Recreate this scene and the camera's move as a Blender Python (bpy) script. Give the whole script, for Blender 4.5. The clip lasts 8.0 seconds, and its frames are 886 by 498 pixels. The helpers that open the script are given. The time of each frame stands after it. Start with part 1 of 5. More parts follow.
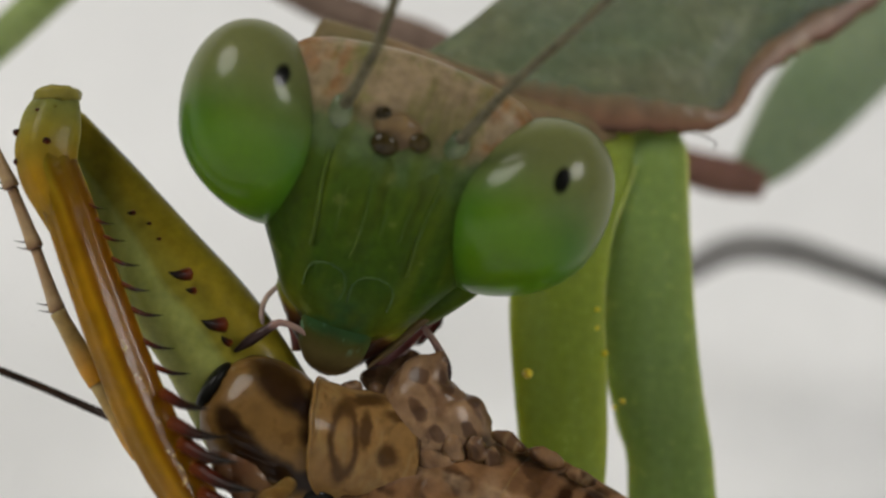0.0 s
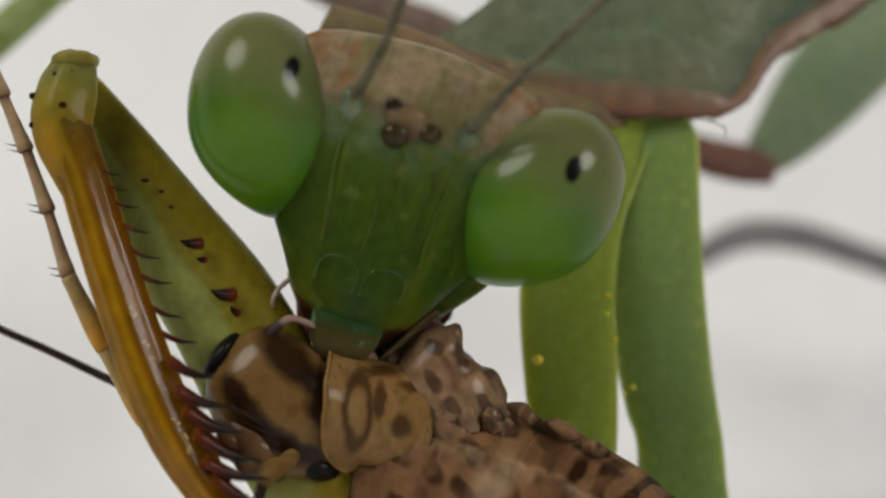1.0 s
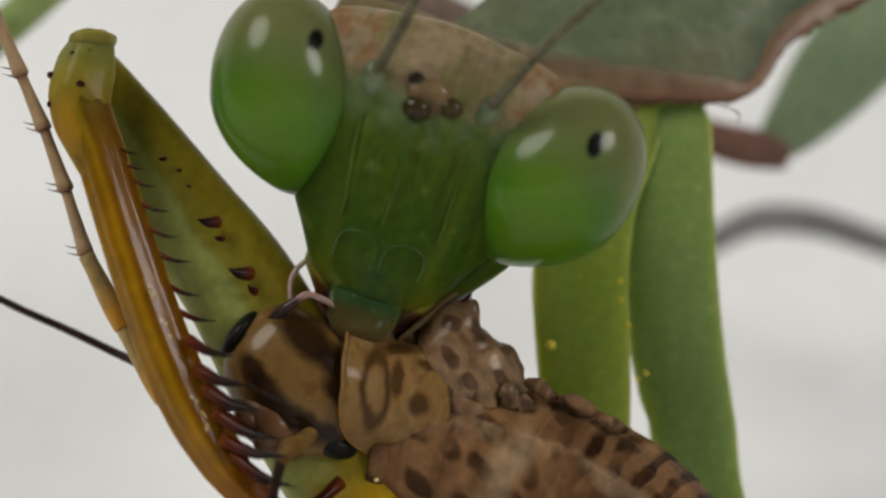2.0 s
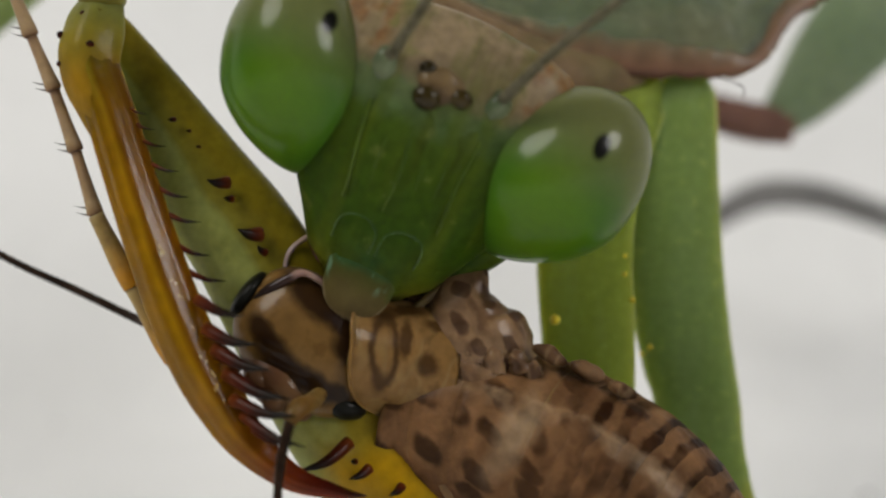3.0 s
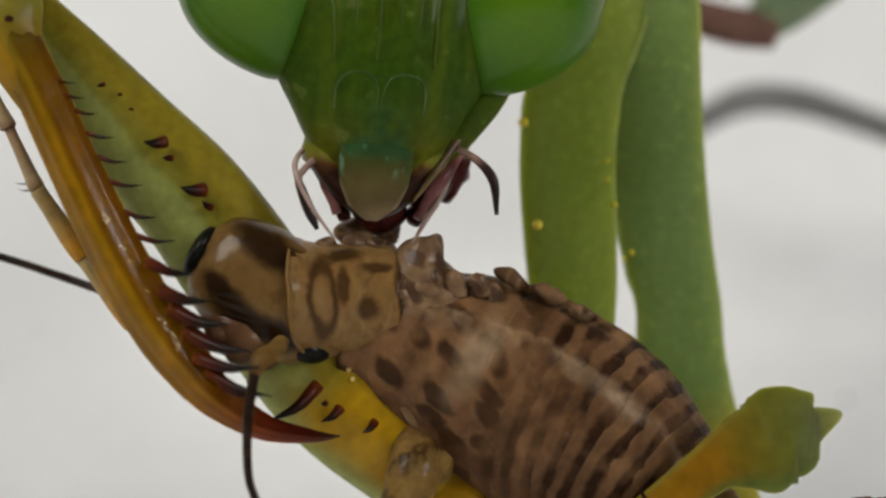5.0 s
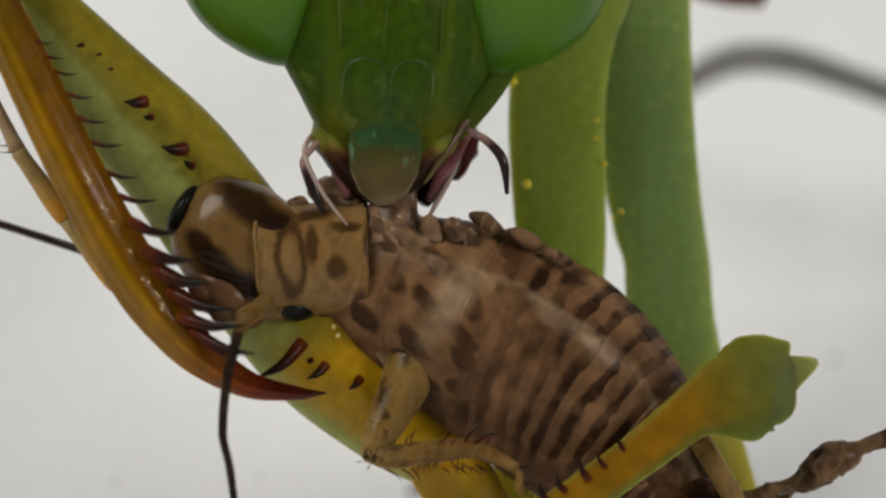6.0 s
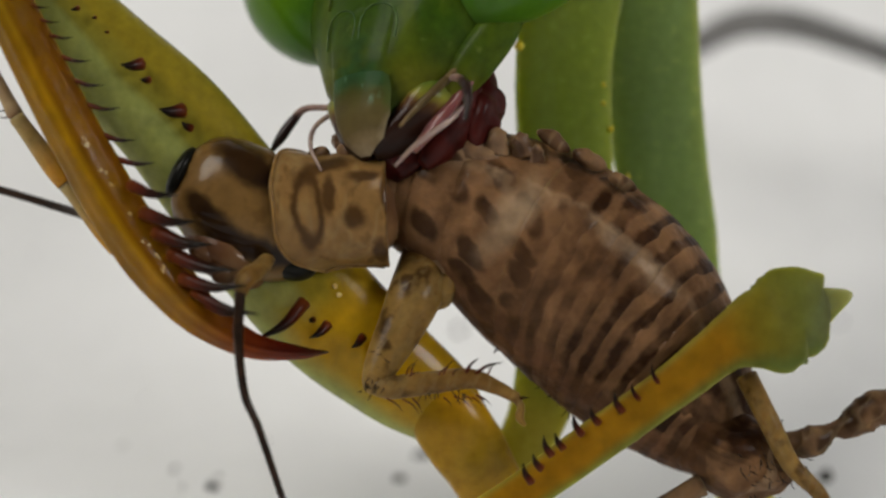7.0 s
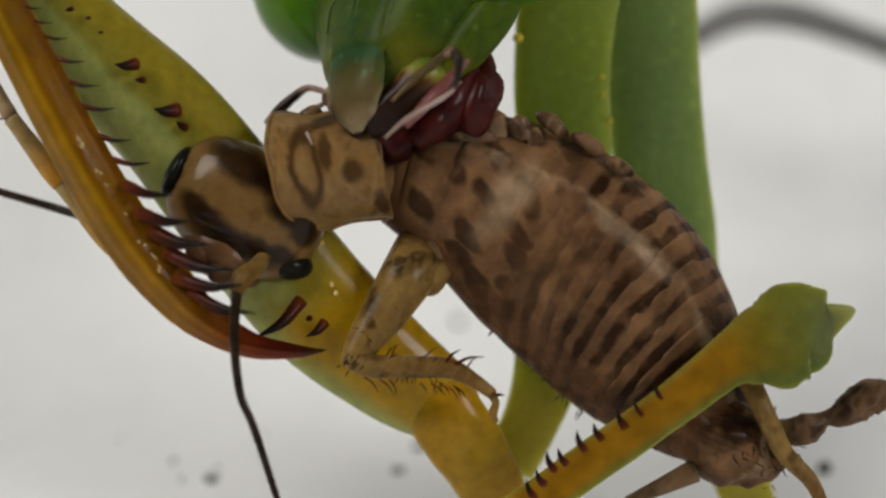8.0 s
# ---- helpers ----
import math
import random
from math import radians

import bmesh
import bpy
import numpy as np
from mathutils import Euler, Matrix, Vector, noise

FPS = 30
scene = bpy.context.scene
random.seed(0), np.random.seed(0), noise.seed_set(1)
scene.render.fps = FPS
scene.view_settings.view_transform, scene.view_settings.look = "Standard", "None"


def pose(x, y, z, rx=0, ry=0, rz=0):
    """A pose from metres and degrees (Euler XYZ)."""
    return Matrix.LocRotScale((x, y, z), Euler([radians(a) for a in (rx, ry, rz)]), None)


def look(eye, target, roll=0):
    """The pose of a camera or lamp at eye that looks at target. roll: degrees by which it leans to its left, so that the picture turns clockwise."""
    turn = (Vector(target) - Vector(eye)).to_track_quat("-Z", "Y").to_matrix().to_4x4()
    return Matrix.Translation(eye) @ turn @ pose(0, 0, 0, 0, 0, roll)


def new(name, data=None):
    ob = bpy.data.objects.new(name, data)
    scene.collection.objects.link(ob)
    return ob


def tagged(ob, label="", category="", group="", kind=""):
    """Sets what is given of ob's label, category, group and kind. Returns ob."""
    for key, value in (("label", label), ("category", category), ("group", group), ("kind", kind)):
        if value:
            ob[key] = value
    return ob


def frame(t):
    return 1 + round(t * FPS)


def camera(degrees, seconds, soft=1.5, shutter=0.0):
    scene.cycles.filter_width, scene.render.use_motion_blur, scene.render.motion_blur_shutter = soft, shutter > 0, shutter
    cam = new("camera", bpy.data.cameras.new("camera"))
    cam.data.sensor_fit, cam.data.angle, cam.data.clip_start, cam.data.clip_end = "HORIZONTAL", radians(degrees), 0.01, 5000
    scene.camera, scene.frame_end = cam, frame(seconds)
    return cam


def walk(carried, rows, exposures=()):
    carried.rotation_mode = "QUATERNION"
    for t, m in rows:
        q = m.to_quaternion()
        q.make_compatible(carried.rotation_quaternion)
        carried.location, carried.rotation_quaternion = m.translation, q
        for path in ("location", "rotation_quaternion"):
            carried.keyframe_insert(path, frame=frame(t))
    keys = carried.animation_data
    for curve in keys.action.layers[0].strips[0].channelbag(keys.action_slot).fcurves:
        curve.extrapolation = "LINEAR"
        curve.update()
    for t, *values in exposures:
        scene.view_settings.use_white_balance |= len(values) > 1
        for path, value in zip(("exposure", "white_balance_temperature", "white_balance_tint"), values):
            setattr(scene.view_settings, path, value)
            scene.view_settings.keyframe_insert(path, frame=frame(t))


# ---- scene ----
# lens, and the way the phone turns as it is held before the mantis (degrees to the left, degrees up)
cam = camera(28, 8.0, soft=2.5)
cam.data.dof.use_dof, cam.data.dof.focus_distance, cam.data.dof.aperture_fstop = True, 0.0316, 52.0
TURNS = [
    (0, -0.543, 3.460),
    (0.5, -0.036, 2.933),
    (1, -0.217, 3.023),
    (1.5, -0.018, 2.878),
    (1.7, 0.109, 2.697),
    (2.8, 0.290, 2.096),
    (3, 0.345, 1.732),
    (3.5, 0.326, 0.893),
    (4, 0.235, 0.001),
    (4.5, 0.071, -0.546),
    (4.7, -0.039, -0.837),
    (5.8, -0.552, -2.455),
    (6, -0.571, -2.637),
    (6.5, -0.612, -3.325),
    (7, -0.363, -3.776),
    (7.5, -0.472, -3.831),
    (8, -0.401, -4.029),
]
walk(cam, [(t, pose(0, -0.0314, 0, 90 + up, 0, left)) for t, left, up in TURNS], [(0.0, -0.47), (8.0, -0.45)])

# ---- light: a bright room's sky and two soft lamps over the white tub ----
world = bpy.data.worlds.new("sky")
scene.world = world
world.use_nodes = True
sky = world.node_tree.nodes.new("ShaderNodeTexSky")
sky.sky_type, sky.sun_disc, sky.sun_elevation, sky.sun_rotation = "NISHITA", False, radians(50), radians(200)
world.node_tree.links.new(sky.outputs[0], world.node_tree.nodes["Background"].inputs[0])
world.node_tree.nodes["Background"].inputs[1].default_value = 0.01


def lamp(name, eye, size, watts, colour):
    data = bpy.data.lights.new(name, "AREA")
    data.shape, data.size, data.energy, data.color = "DISK", size, watts, colour
    ob = new(name, data)
    ob.matrix_world = look(eye, (0, 0.004, -0.002))
    return tagged(ob, "soft white round lamp over the tub", "lamp")


lamp("ceiling_lamp", (-0.11, -0.10, 0.125), 0.11, 0.34, (1.0, 0.97, 0.91))
lamp("desk_lamp", (0.155, -0.13, 0.07), 0.08, 0.255, (1.0, 0.98, 0.96))

# ---- materials ----
MM = 0.001


def colour_ramp(nt, fac, stops):
    node = nt.nodes.new("ShaderNodeValToRGB")
    while len(node.color_ramp.elements) < len(stops):
        node.color_ramp.elements.new(0.5)
    for e, (p, c) in zip(node.color_ramp.elements, stops):
        e.position, e.color = p, (*c, 1)
    nt.links.new(fac, node.inputs[0])
    return node.outputs[0]


def noise_of(nt, scale, detail=4, source="Object", stretch=(1, 1, 1)):
    tc = nt.nodes.new("ShaderNodeTexCoord")
    mp = nt.nodes.new("ShaderNodeMapping")
    mp.inputs["Scale"].default_value = stretch
    nt.links.new(tc.outputs[source], mp.inputs[0])
    n = nt.nodes.new("ShaderNodeTexNoise")
    n.inputs["Scale"].default_value, n.inputs["Detail"].default_value = scale, detail
    nt.links.new(mp.outputs[0], n.inputs["Vector"])
    return n.outputs[0]


def mixed(nt, fac, a, b, blend="MIX"):
    m = nt.nodes.new("ShaderNodeMix")
    m.data_type, m.blend_type = "RGBA", blend
    for sock, v in ((m.inputs[0], fac), (m.inputs[6], a), (m.inputs[7], b)):
        if isinstance(v, (int, float)):
            sock.default_value = v
        elif isinstance(v, tuple):
            sock.default_value = (*v, 1)
        else:
            nt.links.new(v, sock)
    return m.outputs[2]


def value_of(nt, op, a, b):
    m = nt.nodes.new("ShaderNodeMath")
    m.operation = op
    for sock, v in zip(m.inputs, (a, b)):
        if isinstance(v, (int, float)):
            sock.default_value = v
        else:
            nt.links.new(v, sock)
    return m.outputs[0]


def step_of(nt, v, lo, hi):
    m = nt.nodes.new("ShaderNodeMapRange")
    m.interpolation_type = "SMOOTHSTEP"
    m.inputs[1].default_value, m.inputs[2].default_value = lo, hi
    nt.links.new(v, m.inputs[0])
    return m.outputs[0]


def material(name, paint, rough=0.4, bump=0.3, grain=4000, sss=0.25, coat=0.0, depth=0.3, rough_var=0.15, thin=0.0, mottle=0.5, tone=0.37, gloss=0.06, blue=0.62, relief=0.02, folds=0):
    """paint(nt) gives the colour socket or a colour; depth: how far light goes under the skin, mm; thin: how much light shines through."""
    m = bpy.data.materials.new(name)
    m.use_nodes = True
    nt = m.node_tree
    b = nt.nodes["Principled BSDF"]
    c = paint(nt) if callable(paint) else paint
    g = noise_of(nt, grain, 6)
    c = mixed(nt, 1.0, c, (tone, tone, tone * blue), "MULTIPLY") if tone < 1 else c
    c = mixed(nt, mottle, c, mixed(nt, 1.0, c, colour_ramp(nt, g, [(0.3, (0.6, 0.6, 0.6)), (0.7, (1.35, 1.35, 1.35))]), "MULTIPLY"))
    nt.links.new(c, b.inputs["Base Color"])
    nt.links.new(value_of(nt, "ADD", rough - rough_var / 2, value_of(nt, "MULTIPLY", noise_of(nt, grain / 3, 4), rough_var)), b.inputs["Roughness"])
    b.inputs["Specular IOR Level"].default_value = gloss
    b.inputs["Subsurface Weight"].default_value = sss
    b.inputs["Subsurface Radius"].default_value = (1.0, 0.9, 0.4)
    b.inputs["Subsurface Scale"].default_value = depth * MM
    b.inputs["Coat Weight"].default_value, b.inputs["Coat Roughness"].default_value = coat, 0.13
    if bump:
        k = nt.nodes.new("ShaderNodeBump")
        k.inputs["Strength"].default_value, k.inputs["Distance"].default_value = bump, relief * MM
        nt.links.new(value_of(nt, "ADD", g, value_of(nt, "MULTIPLY", noise_of(nt, folds, 3), 3.0)) if folds else g, k.inputs["Height"])
        nt.links.new(k.outputs[0], b.inputs["Normal"])
    if thin:
        t = nt.nodes.new("ShaderNodeBsdfTranslucent")
        nt.links.new(c, t.inputs[0])
        x = nt.nodes.new("ShaderNodeMixShader")
        x.inputs[0].default_value = thin
        nt.links.new(b.outputs[0], x.inputs[1])
        nt.links.new(t.outputs[0], x.inputs[2])
        nt.links.new(x.outputs[0], nt.nodes["Material Output"].inputs[0])
    return m


def uv_of(nt):
    tc, s = nt.nodes.new("ShaderNodeTexCoord"), nt.nodes.new("ShaderNodeSeparateXYZ")
    nt.links.new(tc.outputs["UV"], s.inputs[0])
    return s.outputs[0], s.outputs[1]


def place_of(nt, turn=0.0):
    """The place on the thing in mm, turned about its y axis by degrees."""
    tc, mp, s = nt.nodes.new("ShaderNodeTexCoord"), nt.nodes.new("ShaderNodeMapping"), nt.nodes.new("ShaderNodeSeparateXYZ")
    mp.inputs["Scale"].default_value = (1000, 1000, 1000)
    mp.inputs["Rotation"].default_value = (0, radians(turn), 0)
    nt.links.new(tc.outputs["Object"], mp.inputs[0])
    nt.links.new(mp.outputs[0], s.inputs[0])
    return s.outputs[0], s.outputs[1], s.outputs[2]


def wobble(nt, v, scale, much):
    return value_of(nt, "ADD", v, value_of(nt, "MULTIPLY", value_of(nt, "SUBTRACT", noise_of(nt, scale, 3), 0.5), much))


def eye_paint(pupil):
    def paint(nt):
        x, y, z = place_of(nt)
        dx, dz = value_of(nt, "ADD", wobble(nt, x, 700, 0.2), 0.04), value_of(nt, "MULTIPLY", value_of(nt, "ADD", wobble(nt, z, 500, 0.25), 0.35), 0.72)
        far = value_of(nt, "SQRT", value_of(nt, "ADD", value_of(nt, "MULTIPLY", dx, dx), value_of(nt, "MULTIPLY", dz, dz)), 0)
        c = colour_ramp(nt, step_of(nt, far, 0.0, 1.65), [(0.0, (0.21, 0.44, 0.03)), (0.35, (0.18, 0.41, 0.03)), (0.62, (0.13, 0.34, 0.045)), (0.82, (0.16, 0.33, 0.09)), (1.0, (0.30, 0.36, 0.20))])
        c = mixed(nt, value_of(nt, "MULTIPLY", step_of(nt, wobble(nt, z, 500, 0.35), -0.1, 1.5), 0.9), c, (0.34, 0.36, 0.27))
        d = nt.nodes.new("ShaderNodeVectorMath")
        d.operation = "DISTANCE"
        tc, mp = nt.nodes.new("ShaderNodeTexCoord"), nt.nodes.new("ShaderNodeMapping")
        mp.inputs["Scale"].default_value = (1700, 1000, 1000)
        nt.links.new(tc.outputs["Object"], mp.inputs[0])
        nt.links.new(mp.outputs[0], d.inputs[0])
        d.inputs[1].default_value = (pupil[0] * 1.7, pupil[1], pupil[2])
        return mixed(nt, step_of(nt, d.outputs["Value"], 0.17, 0.30), (0.006, 0.006, 0.004), c)
    return paint


def face_paint(nt):
    x, y, z = place_of(nt)
    zz = wobble(nt, wobble(nt, z, 700, 0.55), 3000, 0.2)
    c = colour_ramp(nt, step_of(nt, zz, -3.6, 2.2), [(0.0, (0.17, 0.21, 0.05)), (0.25, (0.10, 0.22, 0.03)), (0.55, (0.12, 0.23, 0.025)), (0.72, (0.15, 0.26, 0.06)), (0.80, (0.25, 0.37, 0.32)), (0.86, (0.32, 0.41, 0.42)), (0.91, (0.74, 0.56, 0.78)), (1.0, (0.80, 0.60, 0.85))])
    c = mixed(nt, step_of(nt, noise_of(nt, 900, 5), 0.5, 0.75), c, (0.09, 0.19, 0.05))
    rust = value_of(nt, "MULTIPLY", value_of(nt, "MULTIPLY", step_of(nt, z, 0.95, 1.15), step_of(nt, value_of(nt, "ABSOLUTE", x, 0), 1.0, 1.3)), step_of(nt, noise_of(nt, 1800, 4), 0.42, 0.6))
    c = mixed(nt, value_of(nt, "MULTIPLY", rust, 0.7), c, (0.66, 0.27, 0.14))
    c = mixed(nt, value_of(nt, "MULTIPLY", step_of(nt, noise_of(nt, 2600, 3), 0.62, 0.72), 0.5), c, (0.40, 0.48, 0.25))
    side = value_of(nt, "ABSOLUTE", wobble(nt, x, 600, 0.25), 0)
    low = step_of(nt, z, 0.2, -1.2)
    ridge = value_of(nt, "MULTIPLY", step_of(nt, value_of(nt, "ABSOLUTE", value_of(nt, "SUBTRACT", side, 0.95), 0), 0.22, 0.04), low)
    c = mixed(nt, value_of(nt, "MULTIPLY", ridge, 0.35), c, (0.30, 0.38, 0.05))
    streak = step_of(nt, noise_of(nt, 1, 3, stretch=(2600, 800, 350)), 0.45, 0.7)
    c = mixed(nt, value_of(nt, "MULTIPLY", streak, 0.5), c, (0.24, 0.33, 0.05))
    jowl = value_of(nt, "MULTIPLY", step_of(nt, z, -2.2, -2.9), step_of(nt, side, 0.55, 0.8))
    c = mixed(nt, value_of(nt, "MULTIPLY", jowl, 0.6), c, (0.38, 0.36, 0.05))
    teal = value_of(nt, "MULTIPLY", step_of(nt, side, 0.65, 0.25), value_of(nt, "MULTIPLY", step_of(nt, wobble(nt, z, 1200, 0.5), -1.9, -2.5), step_of(nt, noise_of(nt, 1600, 3), 0.35, 0.6)))
    c = mixed(nt, value_of(nt, "MULTIPLY", teal, 0.75), c, (0.05, 0.22, 0.19))
    chin = value_of(nt, "MULTIPLY", step_of(nt, wobble(nt, z, 1500, 0.3), -3.0, -3.4), step_of(nt, side, 0.40, 0.58))
    c = mixed(nt, step_of(nt, z, -3.75, -3.95), c, (0.06, 0.016, 0.012))
    return mixed(nt, value_of(nt, "MULTIPLY", chin, 0.97), c, (0.05, 0.015, 0.008))


def labrum_paint(nt):
    x, y, z = place_of(nt)
    zz = wobble(nt, wobble(nt, z, 1500, 0.35), 4000, 0.15)
    c = colour_ramp(nt, step_of(nt, zz, -0.70, 0.80), [(0.0, (0.26, 0.20, 0.12)), (0.07, (0.16, 0.115, 0.06)), (0.18, (0.090, 0.066, 0.026)), (0.50, (0.078, 0.062, 0.020)), (0.72, (0.056, 0.056, 0.013)), (0.86, (0.028, 0.060, 0.018)), (1.0, (0.022, 0.064, 0.020))])
    side = value_of(nt, "ABSOLUTE", wobble(nt, x, 1500, 0.3), 0)
    c = mixed(nt, value_of(nt, "MULTIPLY", step_of(nt, side, 0.50, 0.64), 0.7), c, (0.05, 0.070, 0.018))
    edge = value_of(nt, "ADD", value_of(nt, "ABSOLUTE", x, 0), value_of(nt, "MULTIPLY", z, -0.55))
    rim = value_of(nt, "MULTIPLY", step_of(nt, edge, 0.56, 0.66), step_of(nt, z, 0.35, 0.0))
    c = mixed(nt, value_of(nt, "MULTIPLY", rim, 0.75), c, (0.28, 0.22, 0.13))
    # teal flecks near the top are the lip's highlights, painted in
    fleck = value_of(nt, "MULTIPLY", step_of(nt, noise_of(nt, 1, 2, stretch=(4500, 2000, 2200)), 0.60, 0.70), step_of(nt, z, 0.0, 0.3))
    return mixed(nt, value_of(nt, "MULTIPLY", fleck, 0.5), c, (0.16, 0.30, 0.20))


def femur_paint(nt):
    u, v = uv_of(nt)
    c = colour_ramp(nt, wobble(nt, v, 700, 0.05), [(0.0, (0.42, 0.33, 0.03)), (0.5, (0.34, 0.38, 0.11)), (0.58, (0.54, 0.57, 0.22)), (0.735, (0.50, 0.54, 0.21)), (0.76, (0.38, 0.34, 0.06)), (0.84, (0.42, 0.32, 0.03)), (0.94, (0.40, 0.32, 0.035)), (1.0, (0.28, 0.27, 0.05))])
    lit = value_of(nt, "MULTIPLY", step_of(nt, wobble(nt, u, 600, 0.08), 0.55, 0.62), step_of(nt, wobble(nt, v, 700, 0.06), 0.57, 0.68))
    return mixed(nt, lit, c, (0.74, 0.43, 0.012))


def tibia_paint(nt):
    u, v = uv_of(nt)
    c = colour_ramp(nt, wobble(nt, u, 800, 0.06), [(0.0, (0.44, 0.42, 0.10)), (0.09, (0.50, 0.42, 0.06)), (0.16, (0.52, 0.32, 0.03)), (0.24, (0.64, 0.32, 0.018)), (0.45, (0.66, 0.33, 0.016)), (0.66, (0.60, 0.27, 0.014)), (0.78, (0.36, 0.06, 0.014)), (0.87, (0.17, 0.018, 0.012)), (0.94, (0.04, 0.008, 0.006)), (1.0, (0.012, 0.006, 0.005))])
    # wet ridge highlight painted as a pale line at 0.735, faces beside it darkened
    ridge_shading = colour_ramp(nt, wobble(nt, v, 900, 0.05), [(0.50, (0.7, 0.65, 0.6)), (0.57, (0.95, 0.92, 0.8)), (0.64, (1.15, 1.15, 1.0)), (0.69, (1.0, 0.95, 0.9)), (0.735, (1.35, 1.45, 1.6)), (0.77, (0.76, 0.63, 0.5)), (0.85, (0.92, 0.80, 0.7)), (0.93, (0.68, 0.48, 0.5)), (1.0, (0.6, 0.40, 0.5))])
    return mixed(nt, 1.0, c, ridge_shading, "MULTIPLY")


def knee_paint(nt):
    u, v = uv_of(nt)
    c = colour_ramp(nt, wobble(nt, u, 700, 0.06), [(0.0, (0.60, 0.29, 0.012)), (0.45, (0.58, 0.29, 0.014)), (0.60, (0.42, 0.33, 0.03)), (0.76, (0.32, 0.34, 0.06)), (0.88, (0.31, 0.36, 0.15)), (1.0, (0.30, 0.33, 0.17))])
    low = value_of(nt, "MULTIPLY", step_of(nt, wobble(nt, v, 800, 0.06), 0.70, 0.58), 0.8)
    c = mixed(nt, low, c, (0.20, 0.30, 0.08))
    top = value_of(nt, "MULTIPLY", step_of(nt, wobble(nt, v, 800, 0.06), 0.86, 0.97), 0.6)
    c = mixed(nt, top, c, (0.28, 0.30, 0.05))
    return mixed(nt, value_of(nt, "MULTIPLY", step_of(nt, noise_of(nt, 900, 4), 0.55, 0.72), 0.45), c, (0.16, 0.13, 0.03))


def coxa_paint(edge, middle, bloom):
    def paint(nt):
        u, v = uv_of(nt)
        c = colour_ramp(nt, wobble(nt, v, 500, 0.06), [(0.0, middle), (0.5, edge), (0.62, middle), (0.88, middle), (1.0, edge)])
        c = mixed(nt, step_of(nt, noise_of(nt, 350, 4, stretch=(3, 3, 0.7)), 0.42, 0.7), c, bloom)
        c = mixed(nt, step_of(nt, wobble(nt, u, 500, 0.05), 0.80, 0.92), c, (0.46, 0.42, 0.10))
        return mixed(nt, value_of(nt, "MULTIPLY", step_of(nt, noise_of(nt, 5000, 3), 0.6, 0.75), 0.3), c, (0.5, 0.55, 0.2))
    return paint


def spine_paint(nt):
    u, v = uv_of(nt)
    return colour_ramp(nt, u, [(0.0, (0.14, 0.032, 0.012)), (0.28, (0.075, 0.011, 0.006)), (0.45, (0.03, 0.006, 0.004)), (0.68, (0.010, 0.005, 0.004)), (1.0, (0.006, 0.005, 0.004))])


def streaks(nt, turn, across, along, lo, hi, detail=3):
    """Long patches: turn is their lean in degrees, across and along their number per mm."""
    x, y, z = place_of(nt, turn)
    at = nt.nodes.new("ShaderNodeCombineXYZ")
    for sock, v, k in zip(at.inputs, (x, y, z), (across, across, along)):
        nt.links.new(value_of(nt, "MULTIPLY", v, k), sock)
    n = nt.nodes.new("ShaderNodeTexNoise")
    n.inputs["Scale"].default_value, n.inputs["Detail"].default_value = 1.0, detail
    n.inputs["Distortion"].default_value = 0.25
    nt.links.new(at.outputs[0], n.inputs["Vector"])
    return step_of(nt, n.outputs[0], lo, hi) if hi != lo else n.outputs[0]


def veined(nt, c, turn, across, along):
    """Thin pale folds over the colour c."""
    n = streaks(nt, turn, across, along, 0, 0, 2)
    f = step_of(nt, value_of(nt, "ABSOLUTE", value_of(nt, "SUBTRACT", n, 0.5), 0), 0.07, 0.0)
    return mixed(nt, value_of(nt, "MULTIPLY", f, 0.35), c, (0.42, 0.29, 0.18))


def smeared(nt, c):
    """A bare whitish smear on the back of the body, its wet highlight painted in."""
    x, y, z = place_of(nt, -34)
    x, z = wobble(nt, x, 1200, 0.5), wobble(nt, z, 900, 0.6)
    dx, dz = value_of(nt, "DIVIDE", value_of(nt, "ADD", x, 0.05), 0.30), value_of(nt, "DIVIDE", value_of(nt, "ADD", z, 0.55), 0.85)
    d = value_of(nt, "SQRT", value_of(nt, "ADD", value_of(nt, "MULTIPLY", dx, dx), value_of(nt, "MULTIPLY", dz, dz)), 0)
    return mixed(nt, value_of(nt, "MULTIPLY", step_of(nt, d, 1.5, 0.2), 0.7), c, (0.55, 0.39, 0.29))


def dabs(nt, turn, across, along, lo, hi):
    """Separate long dabs: turn is their lean in degrees, across and along their number per mm."""
    x, y, z = place_of(nt, turn)
    at = nt.nodes.new("ShaderNodeCombineXYZ")
    for sock, v, k in zip(at.inputs, (wobble(nt, x, 1800, 0.35), wobble(nt, z, 1300, 0.45)), (across, along)):
        nt.links.new(value_of(nt, "MULTIPLY", v, k), sock)
    n = nt.nodes.new("ShaderNodeTexVoronoi")
    n.inputs["Scale"].default_value = 1.0
    n.voronoi_dimensions = "2D"
    nt.links.new(at.outputs[0], n.inputs["Vector"])
    return step_of(nt, n.outputs["Distance"], hi, lo)


def prey_paint(nt):
    c = mixed(nt, noise_of(nt, 380, 5), (0.20, 0.105, 0.056), (0.42, 0.245, 0.152))
    c = mixed(nt, value_of(nt, "MULTIPLY", streaks(nt, 32, 1.7, 0.65, 0.44, 0.62, 4), 0.65), c, (0.085, 0.037, 0.019))
    c = mixed(nt, value_of(nt, "MULTIPLY", value_of(nt, "MULTIPLY", dabs(nt, 34, 1.8, 0.95, 0.24, 0.44), step_of(nt, noise_of(nt, 900, 3), 0.30, 0.52)), 0.85), c, (0.042, 0.016, 0.007))
    return smeared(nt, veined(nt, c, -35, 1.8, 0.6))


